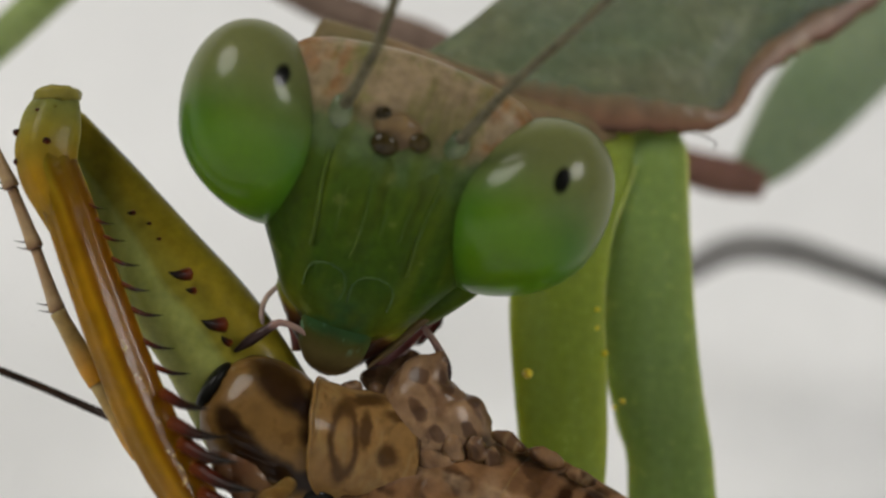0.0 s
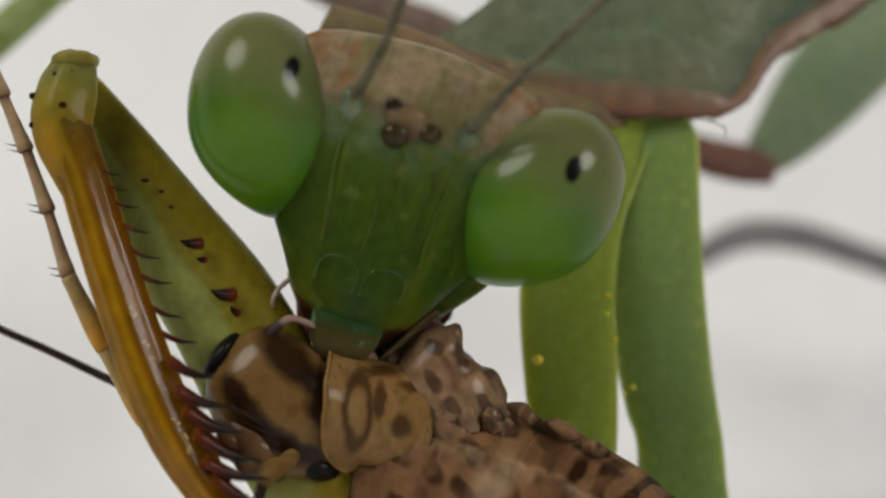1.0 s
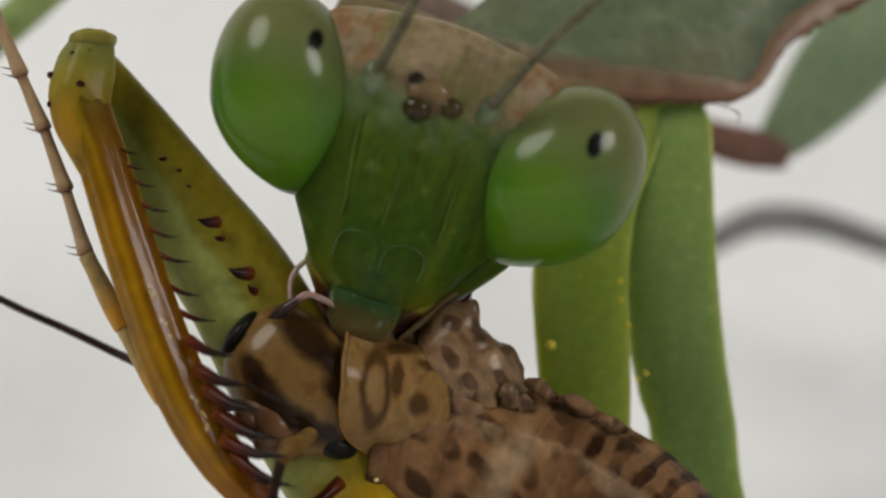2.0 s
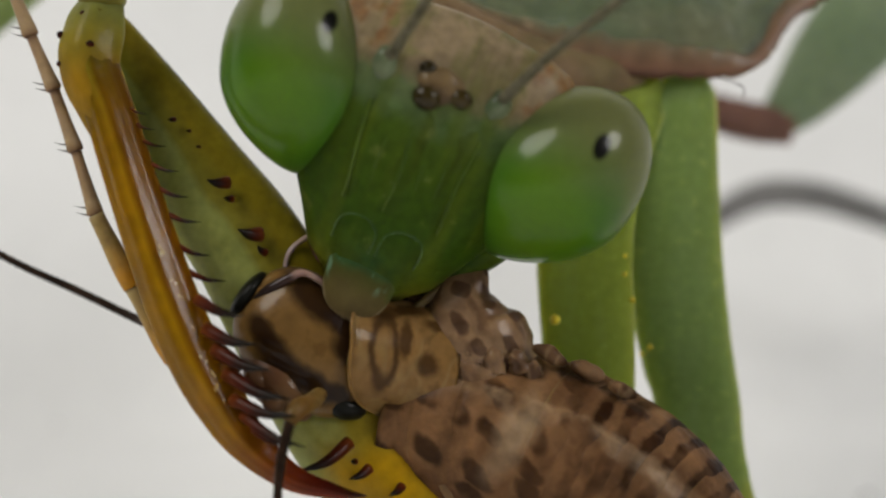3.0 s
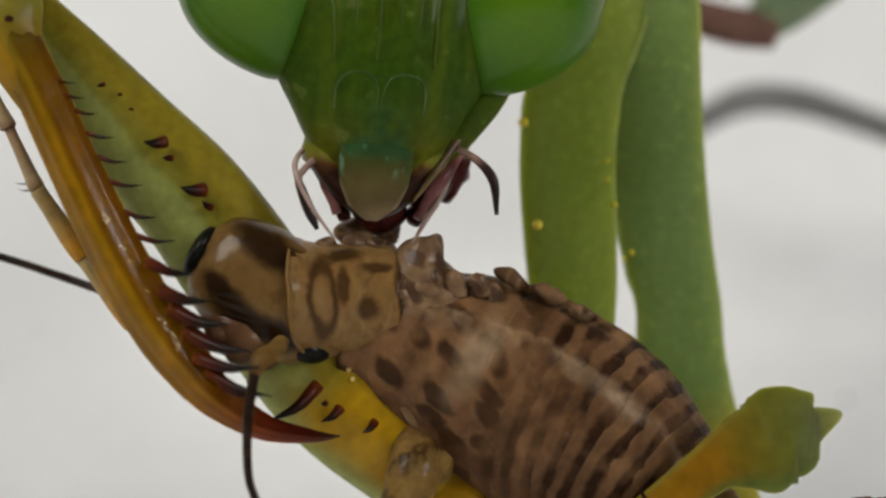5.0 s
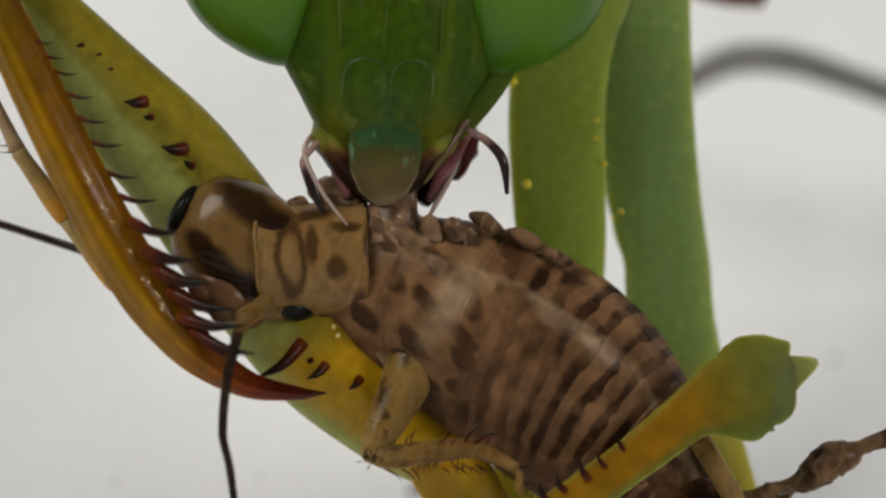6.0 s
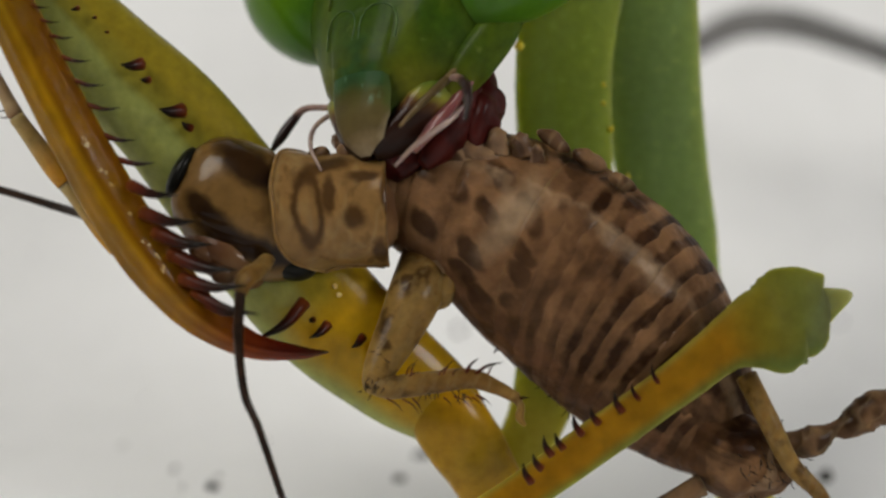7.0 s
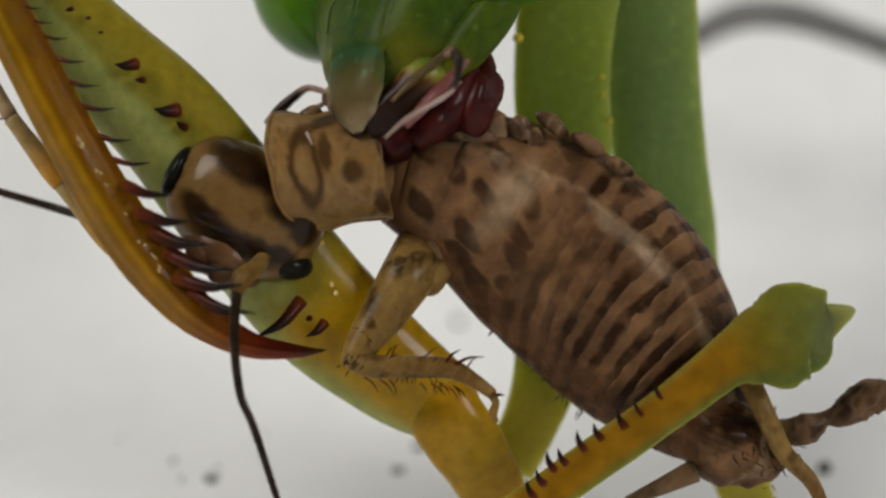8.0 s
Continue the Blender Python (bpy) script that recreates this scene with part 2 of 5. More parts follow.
def flesh_paint(nt):
    c = mixed(nt, noise_of(nt, 700, 5), (0.25, 0.135, 0.078), (0.47, 0.30, 0.195))
    c = mixed(nt, value_of(nt, "MULTIPLY", streaks(nt, 25, 2.0, 1.3, 0.46, 0.62, 3), 0.6), c, (0.12, 0.053, 0.026))
    return mixed(nt, value_of(nt, "MULTIPLY", dabs(nt, 30, 2.2, 1.5, 0.24, 0.36), 0.7), c, (0.06, 0.024, 0.012))


def spotted(base, spots, dark, turn=0.0, loose=0.4):
    """base: a paint; spots: rows of x, z, half width, half height and how hollow, in mm of the thing, turned about y."""
    def paint(nt):
        c = base(nt)
        x, y, z = place_of(nt, turn)
        x, z = wobble(nt, wobble(nt, x, 1600, loose), 4000, 0.1), wobble(nt, wobble(nt, z, 1100, loose), 4500, 0.1)
        for sx, sz, rx, rz, hollow in spots:
            dx = value_of(nt, "DIVIDE", value_of(nt, "SUBTRACT", x, sx), rx)
            dz = value_of(nt, "DIVIDE", value_of(nt, "SUBTRACT", z, sz), rz)
            d = value_of(nt, "SQRT", value_of(nt, "ADD", value_of(nt, "MULTIPLY", dx, dx), value_of(nt, "MULTIPLY", dz, dz)), 0)
            if hollow:
                d = value_of(nt, "ADD", 0.55, value_of(nt, "MULTIPLY", value_of(nt, "ABSOLUTE", value_of(nt, "SUBTRACT", d, 1.0), 0), hollow))
            f = value_of(nt, "MULTIPLY", step_of(nt, d, 1.4, 0.6), 0.92)
            c = mixed(nt, f, c, dark)
        return c
    return paint


def plain_prey(nt):
    c = mixed(nt, noise_of(nt, 450, 5), (0.27, 0.14, 0.062), (0.42, 0.24, 0.115))
    return mixed(nt, value_of(nt, "MULTIPLY", step_of(nt, noise_of(nt, 2600, 4), 0.54, 0.7), 0.6), c, (0.15, 0.075, 0.032))


def saddle_paint(nt):
    c = plain_prey(nt)
    c = mixed(nt, value_of(nt, "MULTIPLY", streaks(nt, -12, 2.2, 0.9, 0.58, 0.70), 0.6), c, (0.085, 0.038, 0.016))
    return veined(nt, c, -8, 1.6, 0.7)


def tergite_paint(nt):
    u, v = uv_of(nt)
    info = nt.nodes.new("ShaderNodeObjectInfo")
    at = nt.nodes.new("ShaderNodeCombineXYZ")
    for sock, x in zip(at.inputs, (value_of(nt, "MULTIPLY", v, 30), value_of(nt, "MULTIPLY", u, 0.5), value_of(nt, "MULTIPLY", info.outputs["Random"], 7.0))):
        nt.links.new(x, sock)
    n = nt.nodes.new("ShaderNodeTexNoise")
    n.inputs["Scale"].default_value, n.inputs["Detail"].default_value = 1.0, 2
    nt.links.new(at.outputs[0], n.inputs["Vector"])
    base = mixed(nt, noise_of(nt, 600, 5), (0.22, 0.104, 0.050), (0.47, 0.255, 0.140))
    # lower flank darkened in the colour, as shade on the body's underside
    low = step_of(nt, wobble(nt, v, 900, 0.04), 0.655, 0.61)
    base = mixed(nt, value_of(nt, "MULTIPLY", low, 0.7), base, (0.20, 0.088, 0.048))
    bar = step_of(nt, value_of(nt, "ABSOLUTE", value_of(nt, "SUBTRACT", wobble(nt, wobble(nt, u, 800, 0.7), 2600, 0.35), 0.72), 0), 0.32, 0.12)
    dash = step_of(nt, wobble(nt, n.outputs[0], 2500, 0.25), 0.30, 0.62)
    blotch = streaks(nt, -50, 1.5, 0.9, 0.40, 0.64, 4)
    x, y, z = place_of(nt)
    aft = step_of(nt, wobble(nt, value_of(nt, "SUBTRACT", value_of(nt, "MULTIPLY", x, 0.84), value_of(nt, "MULTIPLY", z, 0.54)), 700, 1.2), 0.3, 1.5)
    bar = value_of(nt, "MULTIPLY", bar, aft)
    bar = value_of(nt, "MULTIPLY", bar, value_of(nt, "ADD", 0.50, value_of(nt, "MULTIPLY", step_of(nt, noise_of(nt, 520, 4), 0.38, 0.60), 0.50)))
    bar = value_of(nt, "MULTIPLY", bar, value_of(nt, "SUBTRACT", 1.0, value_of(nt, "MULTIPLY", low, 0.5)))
    dark = value_of(nt, "ADD", value_of(nt, "MULTIPLY", bar, value_of(nt, "ADD", 0.68, value_of(nt, "MULTIPLY", dash, 0.32))), value_of(nt, "MULTIPLY", blotch, 0.45))
    spot = value_of(nt, "MULTIPLY", value_of(nt, "MULTIPLY", dabs(nt, 34, 1.8, 0.95, 0.24, 0.44), step_of(nt, noise_of(nt, 900, 3), 0.30, 0.52)), value_of(nt, "SUBTRACT", 0.88, value_of(nt, "MULTIPLY", aft, 0.6)))
    dark = value_of(nt, "MAXIMUM", dark, spot)
    c = mixed(nt, dark, base, (0.046, 0.018, 0.008))
    c = mixed(nt, value_of(nt, "MULTIPLY", step_of(nt, noise_of(nt, 1300, 4), 0.48, 0.70), 0.45), c, (0.11, 0.046, 0.021))
    # broken pale line along the keel: its highlight, painted into the colour
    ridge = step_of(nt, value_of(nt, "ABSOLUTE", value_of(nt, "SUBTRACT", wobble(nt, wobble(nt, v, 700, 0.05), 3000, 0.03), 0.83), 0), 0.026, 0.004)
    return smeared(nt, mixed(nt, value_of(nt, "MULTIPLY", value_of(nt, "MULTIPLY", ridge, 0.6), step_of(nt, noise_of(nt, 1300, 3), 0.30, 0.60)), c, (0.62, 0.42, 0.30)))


def plate_paint(nt):
    x, y, z = place_of(nt)
    c = face_paint(nt)
    lobe = step_of(nt, noise_of(nt, 1, 2, stretch=(1900, 600, 420)), 0.40, 0.62)
    c = mixed(nt, value_of(nt, "MULTIPLY", lobe, 0.55), c, (0.10, 0.14, 0.015))
    rim = value_of(nt, "MULTIPLY", step_of(nt, value_of(nt, "ABSOLUTE", wobble(nt, x, 900, 0.2), 0), 0.72, 0.95), step_of(nt, z, -1.6, -0.8))
    c = mixed(nt, value_of(nt, "MULTIPLY", rim, 0.55), c, (0.27, 0.37, 0.07))
    return mixed(nt, value_of(nt, "MULTIPLY", step_of(nt, noise_of(nt, 2400, 2), 0.66, 0.72), 0.5), c, (0.36, 0.44, 0.26))


def jaw_paint(nt):
    x, y, z = place_of(nt)
    return colour_ramp(nt, step_of(nt, wobble(nt, wobble(nt, z, 1200, 0.4), 4000, 0.1), -0.9, 0.9), [(0.0, (0.018, 0.007, 0.004)), (0.30, (0.030, 0.010, 0.005)), (0.42, (0.09, 0.038, 0.010)), (0.52, (0.17, 0.14, 0.020)), (0.60, (0.16, 0.16, 0.018)), (0.8, (0.06, 0.10, 0.012)), (1.0, (0.04, 0.08, 0.01))])


def shield_paint(nt):
    c = mixed(nt, step_of(nt, noise_of(nt, 500, 6), 0.35, 0.7), (0.18, 0.24, 0.17), (0.25, 0.28, 0.20))
    c = mixed(nt, value_of(nt, "MULTIPLY", step_of(nt, noise_of(nt, 160, 3), 0.45, 0.7), 0.4), c, (0.24, 0.22, 0.15))
    n = streaks(nt, 60, 0.9, 0.35, 0, 0, 4)
    vein = step_of(nt, value_of(nt, "ABSOLUTE", value_of(nt, "SUBTRACT", n, 0.5), 0), 0.02, 0.0)
    c = mixed(nt, value_of(nt, "MULTIPLY", vein, 0.35), c, (0.33, 0.38, 0.30))
    return mixed(nt, value_of(nt, "MULTIPLY", step_of(nt, noise_of(nt, 2600, 2), 0.70, 0.74), 0.5), c, (0.40, 0.44, 0.36))


def rim_paint(nt):
    u, v = uv_of(nt)
    w = wobble(nt, wobble(nt, v, 500, 0.12), 2500, 0.06)
    c = colour_ramp(nt, w, [(0.0, (0.10, 0.05, 0.035)), (0.45, (0.17, 0.19, 0.13)), (0.56, (0.18, 0.19, 0.13)), (0.68, (0.20, 0.14, 0.09)), (0.84, (0.23, 0.125, 0.085)), (0.93, (0.11, 0.05, 0.035)), (1.0, (0.10, 0.05, 0.035))])
    return mixed(nt, value_of(nt, "MULTIPLY", step_of(nt, noise_of(nt, 1500, 3), 0.6, 0.7), 0.6), c, (0.34, 0.25, 0.18))


def two_tone(a, b, scale=900):
    return lambda nt: mixed(nt, step_of(nt, noise_of(nt, scale, 5), 0.35, 0.65), a, b)


EYE = [material("compound_eye", eye_paint(p), 0.30, 0.0, 9000, 0.35, 0.3, 0.5, 0.02, 0.0, 0.12, tone=0.36, blue=0.5) for p in ((0.30, -0.86, 1.30), (0.40, -1.07, 1.10))]
FACE = material("face_skin", face_paint, 0.42, 0.5, 5000, 0.4, 0.04, tone=0.285, gloss=0.04, blue=0.42)
LABRUM = material("lip_skin", labrum_paint, 0.45, 0.7, 2500, 0.15, 0.03, tone=1.0, gloss=0.03, relief=0.04)
JAW = material("jaw_skin", jaw_paint, 0.36, 0.5, 3000, 0.3, 0.15, tone=1.0)
PLATE = material("face_plate_skin", plate_paint, 0.42, 0.6, 4000, 0.4, 0.06, tone=0.295, gloss=0.04, blue=0.42)
SOCKET = material("socket_skin", two_tone((0.20, 0.28, 0.15), (0.32, 0.38, 0.24), 1500), 0.30, 0.6, 3000, 0.4, 0.3, tone=0.38, blue=0.9)
RIDGE = material("face_ridge_skin", two_tone((0.040, 0.072, 0.008), (0.064, 0.098, 0.013), 900), 0.35, 0.4, 4000, 0.4, 0.15, tone=1.0)
RIM = material("jaw_rim_skin", two_tone((0.16, 0.10, 0.05), (0.09, 0.065, 0.025), 900), 0.35, 0.6, 3000, 0.4, 0.2, tone=1.0)
FOLD = material("fold_glint", two_tone((0.035, 0.075, 0.018), (0.075, 0.13, 0.04), 1500), 0.3, 0.3, 4000, 0.4, 0.3, tone=1.0)
FEMUR = material("femur_skin", femur_paint, 0.38, 0.3, 5000, 0.8, 0.25, 0.5, mottle=0.35, tone=0.50, blue=0.70)
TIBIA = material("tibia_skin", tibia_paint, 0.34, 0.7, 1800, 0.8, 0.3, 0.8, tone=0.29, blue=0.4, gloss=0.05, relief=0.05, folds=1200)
KNEE_CAP = material("knee_cap_skin", two_tone((0.17, 0.18, 0.05), (0.30, 0.26, 0.06), 900), 0.42, 0.6, 2500, 0.7, 0.1, 0.7, tone=0.62, blue=0.9, thin=0.15)
KNEE_LOBE = material("knee_lobe_skin", lambda nt: colour_ramp(nt, wobble(nt, uv_of(nt)[0], 900, 0.15), [(0.0, (0.34, 0.36, 0.14)), (0.2, (0.34, 0.34, 0.09)), (0.35, (0.42, 0.34, 0.05)), (0.6, (0.54, 0.30, 0.022)), (1.0, (0.55, 0.30, 0.02))]), 0.45, 0.7, 1800, 0.7, 0.08, 0.7, tone=0.42, blue=0.7, relief=0.04, folds=1500)
KNEE = material("knee_skin", knee_paint, 0.5, 0.6, 2500, 0.8, 0.0, 0.9, tone=0.42, blue=0.85, thin=0.2)
COXA = [material("coxa_skin", coxa_paint(*k), 0.5, 0.35, 5000, 0.85, 0.0, 1.2, mottle=0.22, tone=0.80, thin=0.4, blue=0.75) for k in (((0.40, 0.47, 0.11), (0.32, 0.41, 0.085), (0.36, 0.45, 0.13)), ((0.33, 0.43, 0.18), (0.27, 0.38, 0.155), (0.32, 0.44, 0.22)))]
COXA_EDGE = material("coxa_edge_skin", two_tone((0.46, 0.50, 0.14), (0.34, 0.40, 0.12), 900), 0.4, 0.4, 4000, 0.5, 0.2, tone=0.9, blue=0.9)
SPINE = material("spine_horn", spine_paint, 0.4, 0.1, 6000, 0.2, 0.1, tone=0.7, gloss=0.05)
RED = material("red_mouth", two_tone((0.40, 0.055, 0.050), (0.10, 0.014, 0.012), 1100), 0.45, 1.0, 2000, 0.3, 0.12, tone=0.15, blue=0.8)
MEMBRANE = material("mouth_membrane", two_tone((0.36, 0.15, 0.15), (0.20, 0.06, 0.06), 1200), 0.3, 0.8, 2500, 0.5, 0.5, tone=0.6, blue=0.95)
PALP = material("palp_skin", lambda nt: colour_ramp(nt, uv_of(nt)[0], [(0.0, (0.30, 0.20, 0.17)), (0.34, (0.22, 0.13, 0.11)), (0.46, (0.03, 0.014, 0.012)), (1.0, (0.012, 0.008, 0.007))]), 0.35, 0.2, 6000, 0.3, 0.3, tone=1.0)
PALE_PALP = material("pale_palp_skin", two_tone((0.34, 0.25, 0.22), (0.22, 0.15, 0.13), 1500), 0.35, 0.2, 6000, 0.3, 0.3, tone=1.0)
TARSUS_TAN = material("tarsus_tan", lambda nt: colour_ramp(nt, wobble(nt, uv_of(nt)[0], 900, 0.2), [(0.0, (0.22, 0.12, 0.09)), (0.15, (0.42, 0.27, 0.19)), (0.6, (0.52, 0.37, 0.26)), (0.85, (0.30, 0.17, 0.11)), (1.0, (0.18, 0.09, 0.06))]), 0.35, 0.5, 4000, 0.3, 0.2, tone=0.6, blue=0.8)
TARSUS = material("tarsus_skin", lambda nt: colour_ramp(nt, wobble(nt, uv_of(nt)[0], 900, 0.05), [(0.0, (0.38, 0.28, 0.20)), (0.35, (0.36, 0.24, 0.14)), (0.6, (0.55, 0.27, 0.05)), (0.85, (0.52, 0.24, 0.03)), (1.0, (0.12, 0.05, 0.02))]), 0.35, 0.4, 5000, 0.6, 0.2, tone=0.75)
ANTENNA = material("antenna_skin", two_tone((0.20, 0.18, 0.12), (0.32, 0.29, 0.21), 3000), 0.45, 0.5, 6000, 0.2, tone=0.37, blue=0.9)
FEELER = material("feeler_skin", two_tone((0.035, 0.018, 0.015), (0.07, 0.035, 0.03), 3000), 0.35, 0.5, 6000, 0.0, 0.2)
CROWN = material("crown_skin", two_tone((0.34, 0.23, 0.15), (0.16, 0.10, 0.06), 1800), 0.35, 0.8, 2500, 0.3, 0.25, tone=0.5, blue=0.75)
OCELLUS = material("ocellus_glass", two_tone((0.05, 0.035, 0.015), (0.11, 0.075, 0.03)), 0.15, 0.0, 4000, 0.1, 0.35)
BROWN = material("brown_rim", rim_paint, 0.4, 0.9, 2500, 0.3, 0.15, tone=0.75, blue=0.9)
NECK = material("neck_skin", two_tone((0.30, 0.20, 0.13), (0.22, 0.18, 0.10), 700), 0.5, 0.8, 2500, 0.3, tone=0.6, blue=0.85)
SHIELD = material("shield_skin", shield_paint, 0.45, 0.8, 3000, 0.4, 0.1, 0.5, 0.15, 0.45, tone=0.80, blue=1.0)
YELLOW_JOINT = material("elbow_skin", two_tone((0.72, 0.38, 0.015), (0.60, 0.36, 0.03), 500), 0.4, 0.5, 4000, 0.6, 0.2, tone=0.5)
YELLOW = material("yellow_wart", (0.66, 0.52, 0.05), 0.3, 0.0, 5000, 0.3, 0.4, tone=0.95, blue=0.9)
PREY = material("prey_skin", prey_paint, 0.45, 0.5, 3000, 0.35, 0.1, 0.25, tone=0.52, blue=0.82, gloss=0.04, relief=0.03, mottle=0.75)
PRONOTUM = material("pronotum_skin", spotted(saddle_paint, ((0.62, 0.05, 0.24, 0.62, 1.9), (1.00, 0.30, 0.10, 0.34, 0), (1.42, -0.10, 0.20, 0.24, 0), (1.60, 0.62, 0.30, 0.10, 0), (0.98, 0.82, 0.36, 0.10, 0), (1.98, 0.10, 0.08, 0.60, 0), (1.85, -0.75, 0.12, 0.25, 0)), (0.085, 0.038, 0.016), 0.0, 0.26), 0.36, 0.4, 2500, 0.35, 0.2, 0.25, tone=0.53, blue=0.68, gloss=0.04, relief=0.03, mottle=0.6)
PREY_HEAD = material("prey_head_skin", spotted(plain_prey, ((-0.30, 0.98, 0.70, 0.30, 0), (0.45, 1.0, 0.40, 0.22, 0), (0.95, 0.72, 0.50, 0.24, 0), (1.30, 0.55, 0.24, 0.22, 0), (-0.60, -0.08, 0.34, 0.20, 0), (-0.12, -0.20, 0.42, 0.26, 0), (0.35, -0.26, 0.44, 0.26, 0), (0.80, -0.12, 0.42, 0.20, 0), (1.18, 0.02, 0.30, 0.16, 0)), (0.028, 0.010, 0.005), -38, 0.22), 0.30, 0.5, 2500, 0.35, 0.28, 0.25, tone=0.42, blue=0.62, gloss=0.05, relief=0.03)
PREY_FACE = material("prey_face_skin", two_tone((0.30, 0.16, 0.085), (0.17, 0.075, 0.04), 1300), 0.4, 0.6, 2500, 0.35, 0.2, 0.25, tone=0.55, blue=0.8, relief=0.04)
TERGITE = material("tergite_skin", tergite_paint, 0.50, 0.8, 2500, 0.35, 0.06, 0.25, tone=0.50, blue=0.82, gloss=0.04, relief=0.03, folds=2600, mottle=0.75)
PREY_LEG = material("prey_leg_skin", lambda nt: veined(nt, mixed(nt, step_of(nt, noise_of(nt, 2200, 5), 0.5, 0.7), two_tone((0.26, 0.135, 0.055), (0.42, 0.25, 0.11), 700)(nt), (0.10, 0.05, 0.02)), -20, 3.0, 0.5), 0.42, 0.6, 4500, 0.6, 0.15, 0.5, tone=0.6, thin=0.25)
PREY_EYE = material("prey_eye", two_tone((0.012, 0.012, 0.014), (0.022, 0.022, 0.026)), 0.4, 0.2, 9000, 0.0, 0.1)
FLESH = material("torn_flesh", flesh_paint, 0.42, 0.8, 3000, 0.4, 0.22, 0.3, tone=0.56, blue=0.85, relief=0.05, mottle=0.7)
DROP = material("wet_crumb", two_tone((0.9, 0.7, 0.42), (0.7, 0.42, 0.14), 3000), 0.12, 0.3, 5000, 0.4, 1.0, tone=0.7, gloss=0.5)
WHITE = material("white_plastic", two_tone((0.838, 0.838, 0.832), (0.788, 0.788, 0.782), 30), 0.45, 0.1, 900, 0.0, mottle=0.05, tone=1.0)
DIRT = material("dirt", two_tone((0.02, 0.018, 0.016), (0.05, 0.04, 0.03)), 0.7, 0.8, 5000, 0.0)
LEG_GREEN = material("walking_leg_green", two_tone((0.20, 0.27, 0.15), (0.26, 0.32, 0.19), 400), 0.5, 0.3, 4000, 0.4, tone=0.72, blue=1.0)
LEG_BROWN = material("walking_leg_brown", two_tone((0.17, 0.09, 0.07), (0.24, 0.13, 0.10), 600), 0.5, 0.4, 4000, 0.3, tone=0.7, blue=1.0)
TWIG = material("twig_bark", two_tone((0.16, 0.11, 0.09), (0.24, 0.17, 0.14), 600), 0.6, 0.6, 3000, 0.0, tone=0.8, blue=0.95)
GREY = material("curve_grey", two_tone((0.15, 0.147, 0.143), (0.2, 0.195, 0.19), 600), 0.6, 0.6, 3000, 0.0, tone=0.99, blue=1.0)
STALK = material("stalk_skin", two_tone((0.25, 0.33, 0.12), (0.32, 0.40, 0.17), 400), 0.5, 0.3, 3000, 0.3, tone=0.74, blue=0.9)

# ---- building ----
HOME = {}


def thing(name, at, label, category, group=""):
    ob = new(name)
    ob.empty_display_size = 0.001
    ob.location = Vector(at) * MM
    HOME[ob] = Vector(at)
    return tagged(ob, label, category, group)


def part(name, bm, mat, parent=None, label="", at=None):
    """Links a bmesh built in mm of the place as one mesh; at: its own origin."""
    at = Vector(at) if at is not None else (HOME[parent].copy() if parent else Vector())
    for v in bm.verts:
        v.co = (v.co - at) * MM
    bmesh.ops.recalc_face_normals(bm, faces=bm.faces)
    me = bpy.data.meshes.new(name)
    bm.to_mesh(me)
    bm.free()
    me.materials.append(mat)
    for p in me.polygons:
        p.use_smooth = True
    ob = new(name, me)
    ob.parent = parent
    ob.location = (at - (HOME[parent] if parent else Vector())) * MM
    HOME[ob] = at
    if label:
        ob["label"] = label
    return ob


def spline(ctrl, n):
    """n + 1 rows along a smooth curve through the rows of ctrl (any number of columns)."""
    a = np.array(ctrl, float)
    if len(a) == 2:
        return np.array([a[0] + (a[1] - a[0]) * i / n for i in range(n + 1)])
    e = np.vstack([2 * a[0] - a[1], a, 2 * a[-1] - a[-2]])
    out = []
    for i in range(n + 1):
        s = i / n * (len(a) - 1)
        k = min(int(s), len(a) - 2)
        f = s - k
        p0, p1, p2, p3 = e[k:k + 4]
        out.append(0.5 * (2 * p1 + (p2 - p0) * f + (2 * p0 - 5 * p1 + 4 * p2 - p3) * f * f + (3 * p1 - p0 - 3 * p2 + p3) * f ** 3))
    return np.array(out)


def tube(ctrl, n=24, seg=14, deep=1.0, bm=None, shape=None, u0=0.0, u1=1.0, closed=True, bow=0.0):
    """A rounded limb through ctrl, rows of ((x, y, z), half width). deep: its depth over its width. shape(s, a) scales the half width."""
    bm = bm or bmesh.new()
    uvl = bm.loops.layers.uv.verify()
    rows = spline([(*p, r) for p, r in ctrl], n)
    rings = []
    for i, row in enumerate(rows):
        c, r = Vector(row[:3]), max(row[3], 0.004)
        t = Vector(rows[min(i + 1, n)][:3] - rows[max(i - 1, 0)][:3]).normalized()
        away = Vector((0, 1, 0))
        side = t.cross(away)
        side = side.normalized() if side.length > 0.05 else Vector((1, 0, 0))
        back = side.cross(t).normalized()
        ring = []
        for j in range(seg):
            a = 2 * math.pi * j / seg
            k = shape(i / n, a) if shape else 1.0
            ring.append(bm.verts.new(c + t * (bow * r * math.cos(a - 5.2)) + side * (math.cos(a) * r * k) + back * (math.sin(a) * r * k * deep)))
        rings.append(ring)
    for i in range(n):
        for j in range(seg):
            f = bm.faces.new((rings[i][j], rings[i][(j + 1) % seg], rings[i + 1][(j + 1) % seg], rings[i + 1][j]))
            for lp, (p, q) in zip(f.loops, ((i, j), (i, j + 1), (i + 1, j + 1), (i + 1, j))):
                lp[uvl].uv = (u0 + (u1 - u0) * p / n, q / seg)
    if closed:
        for ring, u in ((rings[0], u0), (rings[-1], u1)):
            f = bm.faces.new(ring)
            for lp in f.loops:
                lp[uvl].uv = (u, 0.75)
    return bm


